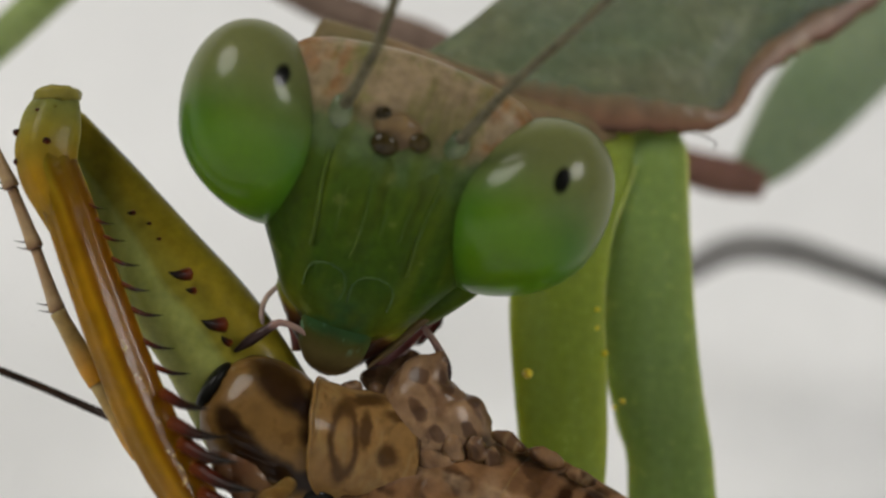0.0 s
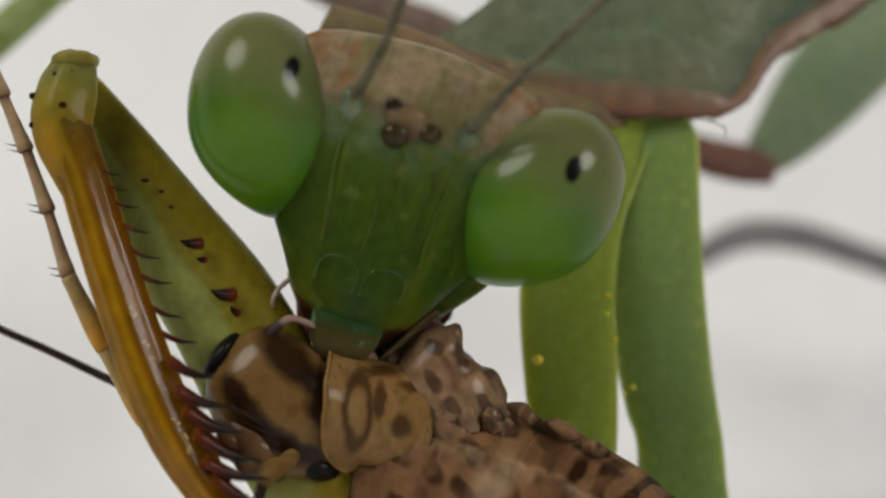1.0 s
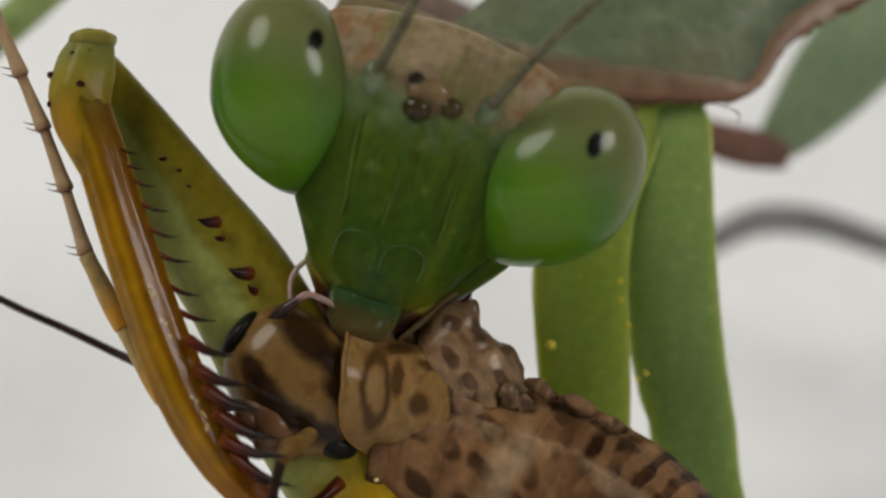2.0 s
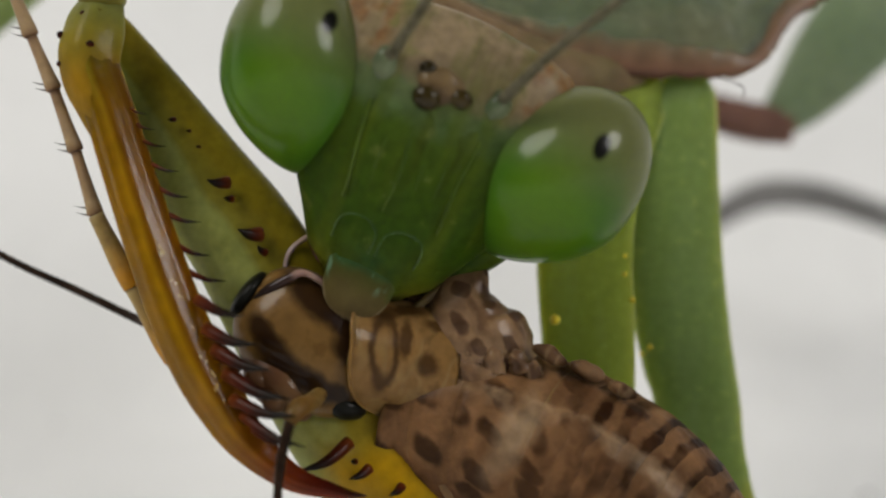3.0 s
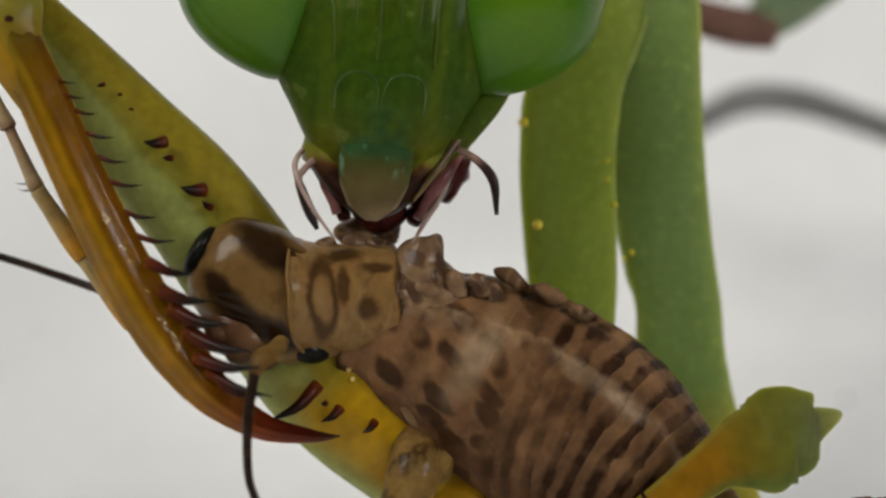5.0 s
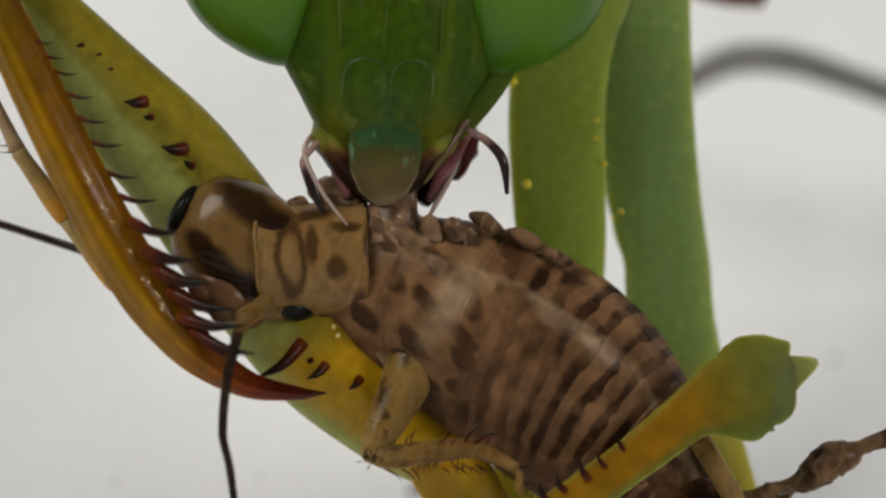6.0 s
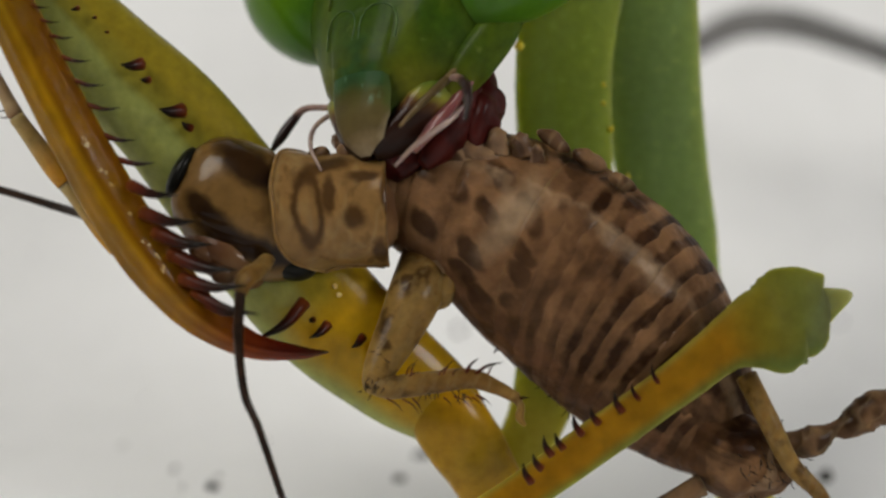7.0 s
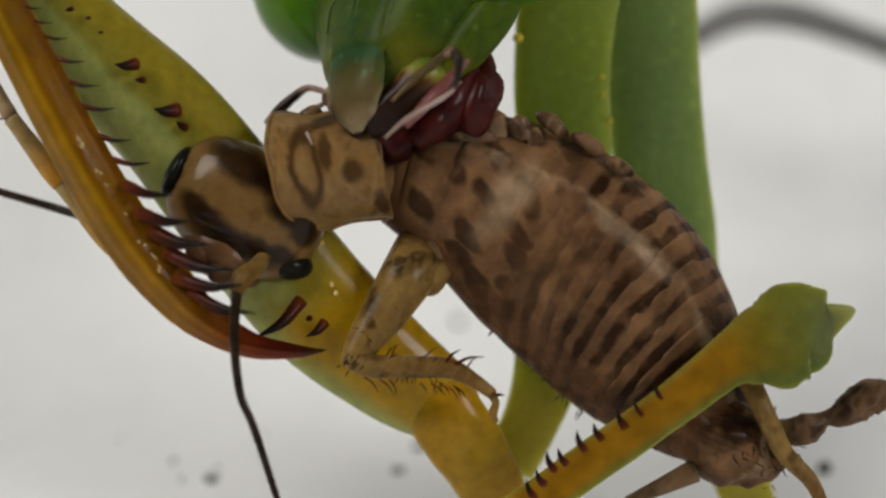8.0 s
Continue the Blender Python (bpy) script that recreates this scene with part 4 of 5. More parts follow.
TIBIA_SPINES = [((-6.07, -0.40, 2.55), (-5.85, -0.50, 2.49), 0.035), ((-5.91, -0.40, 2.28), (-5.70, -0.50, 2.23), 0.04), ((-5.76, -0.40, 2.00), (-5.48, -0.50, 1.95), 0.05), ((-5.58, -0.40, 1.61), (-5.19, -0.60, 1.53), 0.06), ((-5.40, -0.40, 1.19), (-4.99, -0.60, 1.10), 0.065), ((-5.22, -0.40, 0.76), (-4.73, -0.60, 0.69), 0.07), ((-4.99, -0.40, 0.23), (-4.51, -0.60, 0.12), 0.075), ((-4.76, -0.40, -0.21), (-4.20, -0.60, -0.29), 0.08),
                ((-4.51, -0.75, -0.67), (-3.74, -1.45, -0.85), 0.11), ((-4.32, -0.75, -1.16), (-3.46, -1.45, -1.31), 0.13), ((-4.12, -0.75, -1.50), (-3.22, -1.45, -1.72), 0.15), ((-3.88, -0.75, -1.89), (-2.84, -1.45, -2.18), 0.15), ((-3.74, -0.75, -2.33), (-2.70, -1.45, -2.45), 0.13), ((-3.54, -0.75, -2.58), (-2.51, -1.45, -2.95), 0.11), ((-3.35, -0.75, -2.82), (-2.74, -1.45, -2.96), 0.08)]
for b, t, r in TIBIA_SPINES:
    part("spine", spine((b[0] - 0.14, b[1], b[2] + 0.02), t, r * (0.75 if r < 0.09 else 1.0), -0.08), SPINE, tibia)
TARSUS_JOINTS = [(-8.76, 0.00, 4.90), (-8.14, 0.00, 3.72), (-7.64, 0.00, 2.80), (-7.15, 0.00, 1.75), (-6.69, 0.00, 0.66), (-5.91, 0.00, -0.57), (-5.07, -0.05, -1.77), (-4.40, -0.20, -2.55)]
for k, (a, b) in enumerate(zip(TARSUS_JOINTS, TARSUS_JOINTS[1:])):
    a, b = Vector(a), Vector(b)
    slim = 0.10 if k < 4 else 0.15
    part("tarsus_segment", tube([(a, slim), (a.lerp(b, 0.2), slim * 1.0), (a.lerp(b, 0.7), slim * 1.25), (a.lerp(b, 0.95), slim * (1.5 if k < 4 else 1.15)), (b, slim * 1.1)], 14, 10), TARSUS_TAN if k < 4 else TARSUS, tibia, "tan jointed foot folded along the shin")
    if k < 4:
        for q in (0.86, 0.97):
            c = a.lerp(b, q)
            part("bristle", spine(c, c + Vector((-0.32, -0.05, -0.02)), 0.02), FEELER, tibia)
rng = random.Random(8)
# shiny lumps added for the ridge's highlights and its dried white crust
for _ in range(18):
    q = rng.uniform(0.0, 1.0) ** 0.7
    c = Vector(spline([(-5.72, -0.80, 0.81), (-5.20, -0.85, -0.18), (-4.88, -0.90, -0.67), (-4.48, -0.90, -1.51), (-4.13, -0.86, -2.14)], 50)[int(q * 50)]) + Vector((rng.gauss(0.0, 0.03), rng.uniform(-0.04, 0.04), rng.gauss(0, 0.04)))
    r = rng.uniform(0.010, 0.024) * (0.7 + 0.5 * q)
    part("droplet", blob(c, (r * 0.9, r, r * rng.uniform(1.2, 3.5)), -28 + rng.uniform(-25, 25), 10, 0.02), DROP, tibia, "wet pale droplet, crumb and glint lump")
for p in ((-1.30, 0.30, -2.70), (-1.24, 0.28, -2.86), (-1.42, 0.30, -1.95)):
    part("droplet", blob(p, (0.05, 0.03, 0.05), 0, 10, 0.02), DROP, femur, "wet pale droplet, crumb and glint lump")
part("trochanter", tube([((0.22, 0.85, -4.72), 0.45), ((0.48, 0.82, -5.15), 0.68), ((0.85, 0.90, -5.80), 0.70), ((1.20, 1.10, -6.45), 0.64), ((1.45, 1.30, -7.10), 0.58), ((1.55, 1.45, -7.60), 0.40)], 30, 20, 0.55, shape=lambda s, a: 1 + 0.05 * noise.noise(Vector((s * 9, 1.5 * math.cos(a), 1.5 * math.sin(a))))), YELLOW_JOINT, femur, "translucent orange elbow joint")

# the other grasping leg, over the prey's tail end
KNEE_AT = (7.28, -0.60, -3.19)
femur2 = part("foreleg_femur", tube([((0.71, -0.40, -7.27), 0.36), ((1.71, -0.50, -6.60), 0.38), ((2.88, -0.70, -5.71), 0.40), ((4.04, -0.80, -4.85), 0.40), ((4.95, -0.80, -4.13), 0.46), ((5.40, -0.80, -3.88), 0.64), ((5.85, -0.70, -3.74), 0.86), ((6.35, -0.60, -3.58), 0.84), ((6.68, -0.60, -3.62), 0.66), ((6.86, -0.60, -3.62), 0.40)], 70, 28, 0.30, shape=lambda s, a: 1 + (0.10 if s > 0.6 else 0.03) * noise.noise(Vector((s * 22, 1.4 * math.cos(a), 1.4 * math.sin(a))))), KNEE, mantis, "yellow-green grasping leg bent over the prey", at=KNEE_AT)
part("knee_nub", tube([((5.77, -0.68, -3.78), 0.80), ((6.28, -0.62, -3.58), 0.64), ((6.80, -0.60, -3.37), 0.32), ((7.16, -0.60, -3.23), 0.13), ((7.27, -0.60, -3.20), 0.04)], 20, 20, 0.34, u0=0.85), KNEE, femur2)
for k, (x, z) in enumerate(((1.57, -6.32), (1.74, -6.08), (1.92, -5.84), (2.12, -5.72), (2.44, -5.48), (2.73, -5.28), (3.14, -5.08), (3.43, -4.86), (3.78, -4.60))):
    part("spine", spine((x + 0.10, -0.85, z - 0.14), (x - 0.06, -1.0, z + (0.16 if k % 2 else 0.24)), 0.075 if k < 7 else 0.05), SPINE, femur2)

# legs it stands on, far behind
leg = part("walking_leg", tube([((12.96, 12.00, 10.08), 1.4), ((10.71, 11.00, 7.75), 1.25), ((9.04, 10.00, 5.95), 1.05), ((8.06, 9.50, 4.83), 0.75), ((7.38, 9.00, 4.14), 0.45)], 30, 14), LEG_GREEN, mantis, "blurred green walking leg")
part("shin", tube([((7.70, 9.00, 3.99), 0.40), ((6.79, 9.00, 4.12), 0.46), ((5.76, 9.00, 4.40), 0.42), ((3.82, 9.00, 5.05), 0.4)], 20, 12), LEG_BROWN, leg, "reddish-brown shin")

# ---- the cricket ----
cricket = thing("cricket", LEG_AT, "brown spotted cricket held and eaten by the mantis", "cricket")
skull = part("head", blob((-2.74, 0.50, -1.25), (1.46, 0.92, 1.08), 38, 44, 0.04, None, 2.5), PREY_HEAD, cricket, "glossy tan head with dark brown bands", at=(-3.05, -0.30, -1.38))
part("eye", blob((-3.90, 0.30, -0.50), (0.17, 0.46, 0.50), 32, 20), PREY_EYE, skull, "black oval eye")
part("eye", blob((-2.06, 0.30, -2.28), (0.46, 0.44, 0.27), 14, 18), PREY_EYE, skull, "black oval eye")
part("face", blob((-3.16, 0.35, -2.02), (0.82, 0.72, 0.50), 38, 24, 0.08), PREY_FACE, skull, "tan lower face")
for p, r in (((-3.55, -0.20, -1.95), 0.16), ((-3.25, -0.28, -2.30), 0.15)):
    part("mouthpart", blob(p, (r * 1.7, r, r), 38, 14, 0.05), PREY_FACE, skull)
part("antenna_base", tube([((-2.42, -0.20, -2.10), 0.14), ((-2.55, -0.75, -2.25), 0.16), ((-2.73, -1.10, -2.35), 0.17), ((-2.84, -1.20, -2.59), 0.12)], 10, 10), PREY_LEG, skull)
feeler = part("antenna", tube([((-2.82, -1.20, -2.51), 0.10), ((-2.91, -1.30, -3.34), 0.085), ((-2.87, -1.30, -4.30), 0.075), ((-2.66, -1.30, -4.95), 0.07), ((-2.29, -1.20, -6.42), 0.06), ((-1.81, -1.00, -8.25), 0.05)], 90, 8, shape=lambda s, a: 1 + 0.10 * math.sin(s * 260)), FEELER, skull, "long dark ringed antenna", at=(-2.82, -1.20, -2.51))
part("antenna", tube([((-3.95, 0.60, -1.82), 0.09), ((-5.96, 1.30, -1.16), 0.08), ((-7.20, 1.50, -0.72), 0.075), ((-8.48, 1.60, -0.28), 0.07), ((-10.40, 1.70, 0.54), 0.05)], 90, 8, shape=lambda s, a: 1 + 0.12 * math.sin(s * 260)), FEELER, skull, "long dark ringed antenna")

PRON_AT = (-3.05, 0.30, -1.65)


def saddle():
    """A plate bent over the fore body, open below, rounded at its lower front corner."""
    bm = bmesh.new()
    rows = []
    for i in range(31):
        u = i / 30
        row = []
        for j in range(37):
            a = radians(165 - 243 * j / 36)
            flare = 1 + 0.05 * (1 - u) ** 6 - 0.03 * math.sin(u * 3.14) + 0.025 * max(0, u - 0.85) / 0.15
            low = max(0.0, (-math.degrees(a) + 5) / 83)
            x0 = -3.05 + 0.85 * low ** 2.6 + 0.25 * max(0.0, a - 0.6) ** 2 + 0.05 * noise.noise(Vector((3 * a, 0.4, 0.0)))
            if a > 1.3:
                x0 += 0.10 * noise.noise(Vector((9 * a, 2.4, 0.0)))
            x = x0 + (-1.08 - x0) * u
            sq = lambda q: math.copysign(abs(q) ** 0.88, q)
            y = 0.60 - 1.10 * sq(math.cos(a)) * flare - 0.05 * low ** 4
            z = -1.66 + 1.05 * sq(math.sin(a)) * flare - 0.05 * u * math.cos(a)
            bump = 0.02 * noise.noise(Vector((x * 2.2, y * 2, z * 2.2)))
            row.append(bm.verts.new((x, y + bump, z + bump)))
        rows.append(row)
    for a, b in zip(rows, rows[1:]):
        for j in range(36):
            bm.faces.new((a[j], a[j + 1], b[j + 1], b[j]))
    return bm, [v.co.copy() for v in rows[0]], [r[-1].co.copy() for r in rows]


plate, front_edge, low_edge = saddle()
pron = part("pronotum", plate, PRONOTUM, cricket, "tan saddle plate with brown spots", at=PRON_AT)
pron.modifiers.new("thick", "SOLIDIFY").thickness = 0.00006
part("collar", tube([(p, 0.034) for p in front_edge[6::3]], 40, 8), PRONOTUM, pron, "pale front rim of the plate")
part("hem", tube([(p + Vector((0, -0.01, 0)), 0.035) for p in low_edge[::4]], 30, 8), PRONOTUM, pron, "pale lower rim of the plate")
for p, r in (((-1.48, 0.80, -0.50), 0.46), ((-1.30, 0.40, -0.70), 0.28), ((-1.70, 0.45, -0.66), 0.22), ((-2.25, 0.40, -0.66), 0.16)):
    part("torn_tissue", blob(p, (r * 1.2, r * 0.9, r * 0.7), 10, 24, 0.10), FLESH, pron, "wet torn pinkish-brown tissue")
part("torn_tissue", blob((-1.28, 0.85, -0.42), (0.40, 0.40, 0.62), 12, 28, 0.10), FLESH, pron, "wet torn pinkish-brown tissue")
part("fore_body", blob((-1.80, 0.70, -1.66), (1.0, 0.90, 0.92), 0, 28, 0.05, None, 2.6), PREY_FACE, pron)

BODY_AT = (1.41, 0.60, -1.52)
AXIS = [((-1.41, 0.80, -1.41), 1.0), ((-0.70, 1.00, -1.58), 1.2), ((0.12, 0.95, -1.87), 1.47), ((1.32, 0.95, -2.48), 1.86), ((2.42, 0.95, -3.20), 2.00), ((3.35, 0.95, -3.95), 1.97), ((4.20, 0.95, -4.85), 1.66), ((4.90, 0.95, -5.70), 1.15), ((5.60, 0.95, -6.40), 0.5)]
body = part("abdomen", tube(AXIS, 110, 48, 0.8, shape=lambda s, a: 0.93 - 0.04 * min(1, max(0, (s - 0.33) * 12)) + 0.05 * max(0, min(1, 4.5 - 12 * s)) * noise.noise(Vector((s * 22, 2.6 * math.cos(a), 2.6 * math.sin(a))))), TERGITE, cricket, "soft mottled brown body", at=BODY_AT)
line = spline([(*p, r) for p, r in AXIS], 240)


def ringed(i0, i1, bow, lip, key, front=0.972):
    """One plate of the back: a ring that is tucked in at its front and stands proud at its rear edge, with a keel and a side fold."""
    rows = [line[min(int(round(i)), 240)] for i in np.linspace(i0, i1, 8)]
    rise = (front, (front + 2 * 0.974) / 3, 0.975, 0.976, 0.977, 0.978 + lip, 0.977 + lip, 0.970)
    ctrl = [(tuple(r[:3]), r[3] * k) for r, k in zip(rows, rise)]

    def skin(s, a):
        keel = 0.022 * math.exp(-((a - 5.2) / 0.16) ** 2) - 0.022 * math.exp(-((a - 3.92) / 0.12) ** 2)
        return 1 + keel + 0.010 * math.sin(4 * a + 1) + 0.012 * noise.noise(Vector((key * 3.1 + s, 5 * math.cos(a), 5 * math.sin(a))))
    return tube(ctrl, 10, 72, 0.8, shape=skin, bow=bow)


for k, (i0, i1) in enumerate(((10, 40), (37, 66), (63, 104))):
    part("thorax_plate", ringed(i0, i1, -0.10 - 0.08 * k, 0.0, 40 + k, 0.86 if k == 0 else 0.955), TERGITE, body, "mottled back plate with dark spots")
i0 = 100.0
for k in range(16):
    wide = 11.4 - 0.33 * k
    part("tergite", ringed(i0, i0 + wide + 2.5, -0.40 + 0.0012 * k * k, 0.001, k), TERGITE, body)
    i0 += wide
for p, r in (((-1.05, 0.80, -0.80), 0.36), ((-0.50, 0.60, -0.72), 0.46), ((0.42, 0.40, -0.88), 0.54)):
    lump = blob(p, (r * 1.35, r * 0.85, r * 0.72), 25, 36, 0.06)
    for v in lump.verts:
        v.co += Vector((0.4, -0.5, 1.0)) * (0.05 * noise.noise(v.co * 2.5) + 0.015 * noise.noise(v.co * 9))
    part("torn_tissue", lump, FLESH, body, "wet torn pinkish-brown tissue")
for p, r in (((1.77, 0.10, -0.64), 0.15), ((2.42, 0.10, -0.95), 0.15), ((3.03, 0.10, -1.34), 0.12)):
    part("wing_pad", blob(p, (r * 2.4, r, r), 30, 14, 0.10), PREY, body)
rng = random.Random(21)
for p, r in (((-1.19, 0.30, -0.62), 0.24), ((-0.68, 0.20, -0.52), 0.28), ((-0.23, 0.10, -0.55), 0.22), ((0.32, 0.10, -0.45), 0.26), ((0.77, 0.00, -0.56), 0.22), ((1.17, 0.00, -0.62), 0.20), ((1.47, 0.00, -0.80), 0.16)):
    p = Vector(p)
    up = Vector((rng.uniform(-0.25, 0.35), rng.uniform(-0.4, 0.0), 1)).normalized()
    part("tissue_flap", tube([(p - up * r * 1.6, r * 0.9), (p - up * r * 0.6, r * 0.9), (p + up * r * 0.15, r * 0.62), (p + up * r * 0.55, r * 0.18)], 14, 12, 0.7, shape=lambda s, a, p=p: 1 + 0.5 * noise.noise(Vector((s * 4 + p.x * 7, 1.3 * math.cos(a), 1.3 * math.sin(a))))), FLESH, body, "wet torn flap of tissue")
part("hip", tube([((-0.64, 0.60, -1.72), 0.16), ((-0.34, 0.40, -2.30), 0.26), ((-0.05, 0.30, -2.85), 0.28), ((0.16, 0.40, -3.35), 0.18)], 18, 12, 0.7), PREY, body)
RAISED_AT = (0.58, 0.40, -0.14)
raised = part("torn_tissue", tube([((0.64, 1.00, -1.19), 1.0), ((0.45, 0.60, -0.34), 0.98), ((0.35, 0.50, 0.17), 0.80), ((0.41, 0.40, 0.58), 0.50), ((0.61, 0.30, 0.85), 0.20), ((0.70, 0.30, 0.99), 0.05)], 40, 28, 0.7, shape=lambda s, a: 1 + 0.16 * noise.noise(Vector((s * 4, 1.2 * math.cos(a), 1.2 * math.sin(a)))) + 0.05 * noise.noise(Vector((s * 16, 4 * math.cos(a), 4 * math.sin(a))))), FLESH, body, "wet pale strand of tissue pulled up by the jaws", at=RAISED_AT)
# hind legs behind the mantis's knee
part("hind_leg", tube([((5.35, 0.00, -4.70), 0.20), ((5.72, -0.30, -5.42), 0.19), ((6.17, -0.30, -6.22), 0.17), ((6.69, -0.30, -6.72), 0.14), ((7.00, -0.30, -7.30), 0.10)], 24, 10), PREY_LEG, body, "tan thin leg")
part("hind_leg", tube([((5.90, 0.60, -6.05), 0.20), ((6.45, 0.50, -5.98), 0.26), ((6.76, 0.40, -5.86), 0.28), ((7.02, 0.40, -5.70), 0.15), ((7.35, 0.40, -5.58), 0.26), ((7.72, 0.40, -5.30), 0.34), ((8.10, 0.40, -5.18), 0.28), ((8.36, 0.40, -5.06), 0.14), ((9.06, 0.40, -4.85), 0.2)], 44, 12, shape=lambda s, a: 1 + 0.2 * noise.noise(Vector((s * 40, math.cos(a), math.sin(a))))), PREY, body, "jointed grey-brown foot")
part("tail_mass", blob((5.35, 0.60, -6.20), (1.15, 0.85, 0.78), 20, 32, 0.20), TERGITE, body, "frayed hairy tail end")
part("tail_shred", tube([((4.70, 0.30, -6.75), 0.22), ((4.10, 0.20, -7.05), 0.16), ((3.50, 0.15, -7.35), 0.10)], 14, 10), PREY, body)

HIP_AT = (-0.28, -0.30, -2.47)
thigh = part("front_leg", tube([((0.18, 2.00, -2.01), 0.48), ((-0.10, 1.00, -2.75), 0.54), ((-0.40, 0.20, -3.40), 0.50), ((-0.70, 0.00, -4.05), 0.42), ((-1.00, -0.25, -4.62), 0.32), ((-1.16, -0.40, -5.02), 0.22), ((-1.20, -0.40, -5.16), 0.08)], 34, 16, 0.8), PREY_LEG, cricket, "stout tan front leg", at=HIP_AT)
part("trochanter", blob((0.02, 0.45, -3.36), (0.34, 0.4, 0.42), 30, 18, 0.06), PREY_LEG, thigh)
part("shin", tube([((-1.20, -0.40, -5.00), 0.16), ((-0.85, -0.45, -5.05), 0.21), ((-0.10, -0.45, -4.96), 0.20), ((0.55, -0.45, -4.90), 0.18), ((1.00, -0.50, -5.05), 0.13), ((1.36, -0.50, -5.24), 0.10)], 30, 12), PREY_LEG, thigh)
part("tarsus", tube([((1.30, -0.50, -5.20), 0.09), ((1.42, -0.50, -5.38), 0.07), ((1.40, -0.50, -5.58), 0.08), ((1.50, -0.50, -5.72), 0.03)], 14, 8), PREY_LEG, thigh)
for b, t in (((0.45, -0.55, -4.80), (0.68, -0.70, -4.50)), ((0.62, -0.55, -4.80), (1.10, -0.70, -4.58)), ((1.36, -0.50, -5.26), (1.56, -0.6, -5.22))):
    part("spur", spine(b, t, 0.035), SPINE, thigh)
rng = random.Random(4)
for i in range(16):
    x = rng.uniform(0, 1)
    a = Vector((-0.97, -0.60, -5.02)).lerp(Vector((0.91, -0.60, -4.97)), x) + Vector((0, rng.uniform(-0.2, 0.1), rng.choice((-0.2, 0.2))))
    d = Vector((rng.uniform(0.1, 0.3), rng.uniform(-0.2, 0.1), rng.uniform(0.1, 0.3) * (1 if a.z > ((-0.97, -0.60, -5.02))[2] else -1)))
    part("bristle", spine(a, a + d, 0.018), SPINE, thigh)

# fine hairs on the prey, too many to count
def hairs(name, spots, long, parent, seed):
    rng = random.Random(seed)
    bm = bmesh.new()
    for c, out, n, spread in spots:
        for _ in range(n):
            a = Vector(c) + Vector((rng.gauss(0, spread), rng.gauss(0, spread * 0.4), rng.gauss(0, spread)))
            d = (Vector(out) + Vector((rng.uniform(-0.6, 0.6), rng.uniform(-0.6, 0.2), rng.uniform(-0.6, 0.6)))).normalized() * long * rng.uniform(0.5, 1.2)
            tube([(a, 0.012), (a + d * 0.5 + Vector((0, 0, -0.02)), 0.009), (a + d, 0.003)], 3, 4, bm=bm)
    tagged(part(name, bm, FEELER, parent, "fine dark hair"), kind="stuff")


hairs("hair", [((-1.16, -0.70, -5.00), (-0.6, -0.3, -0.6), 18, 0.08), ((-0.98, -0.40, -4.55), (-1, -0.3, 0.2), 10, 0.1), ((-0.18, -0.50, -5.14), (0.2, -0.2, -1), 8, 0.08), ((0.31, -0.50, -5.12), (0.2, -0.2, -1), 8, 0.08), ((0.61, -0.50, -4.92), (0.5, -0.2, 1), 8, 0.08)], 0.18, thigh, 1)
hairs("hair", [((5.74, -0.20, -6.21), (0.2, -0.5, -0.3), 60, 0.3), ((7.57, 0.35, -5.23), (0.2, -0.3, 0.3), 16, 0.12)], 0.2, body, 2)
hairs("hair", [((0.14 + 2.5 * q, 0.6, -3.45 - 2.35 * q), (-0.6, -0.2, -0.5), 7, 0.07) for q in np.linspace(0, 1, 9)], 0.16, body, 5)

# ---- behind: stalk, twig, grey curve, specks ----
st = part("plant_stalk", tube([((-10.72, 7.00, 5.65), 0.42), ((-9.27, 7.00, 6.89), 0.42), ((-8.06, 7.00, 8.01), 0.42), ((-6.11, 7.00, 9.76), 0.4)], 20, 12), STALK)
tagged(st, "blurred pale green plant stalk", "plant stalk")
tw = part("twig", tube([((-4.49, 8.00, 9.12), 0.35), ((-2.71, 8.00, 8.03), 0.38), ((-1.19, 8.00, 7.46), 0.42), ((0.07, 8.00, 6.95), 0.42), ((1.84, 8.00, 6.19), 0.4)], 24, 12, shape=lambda s, a: 1 + 0.06 * math.sin(s * 20)), TWIG)
tagged(tw, "blurred reddish-brown bare twig", "twig")
gc = part("dark_twig", tube([((5.70, 15.00, 1.34), 0.29), ((6.89, 15.00, 2.26), 0.34), ((8.08, 15.00, 2.82), 0.39), ((9.42, 15.00, 2.80), 0.39), ((10.75, 15.00, 2.41), 0.36), ((12.52, 15.00, 1.79), 0.34), ((14.88, 15.00, 1.05), 0.33)], 40, 12), GREY)
tagged(gc, "dark grey bent curve before the white wall", "twig")

SPECKS = [((-0.71, 7.39, -7.65), 1.36), ((-4.75, 6.89, -7.76), 1.56), ((-5.41, 6.93, -7.75), 0.83), ((-5.76, 7.86, -7.53), 0.84), ((-4.71, 7.51, -7.62), 0.73), ((-7.08, 9.13, -7.22), 0.85), ((0.73, 14.87, -5.20), 1.62), ((8.65, 7.27, -7.66), 2.08), ((10.73, 15.04, -5.04), 0.86), ((-0.22, 8.63, -7.35), 1.9), ((-3.82, 9.32, -7.17), 0.53), ((1.46, 15.12, -5.05), 0.75), ((10.12, 18.48, -2.38), 0.5), ((-7.00, 11.72, -6.48), 0.43), ((-10.91, 17.42, -3.37), 0.71), ((-11.56, 21.86, 1.20), 0.49), ((-11.99, 18.74, -2.08), 0.5)]
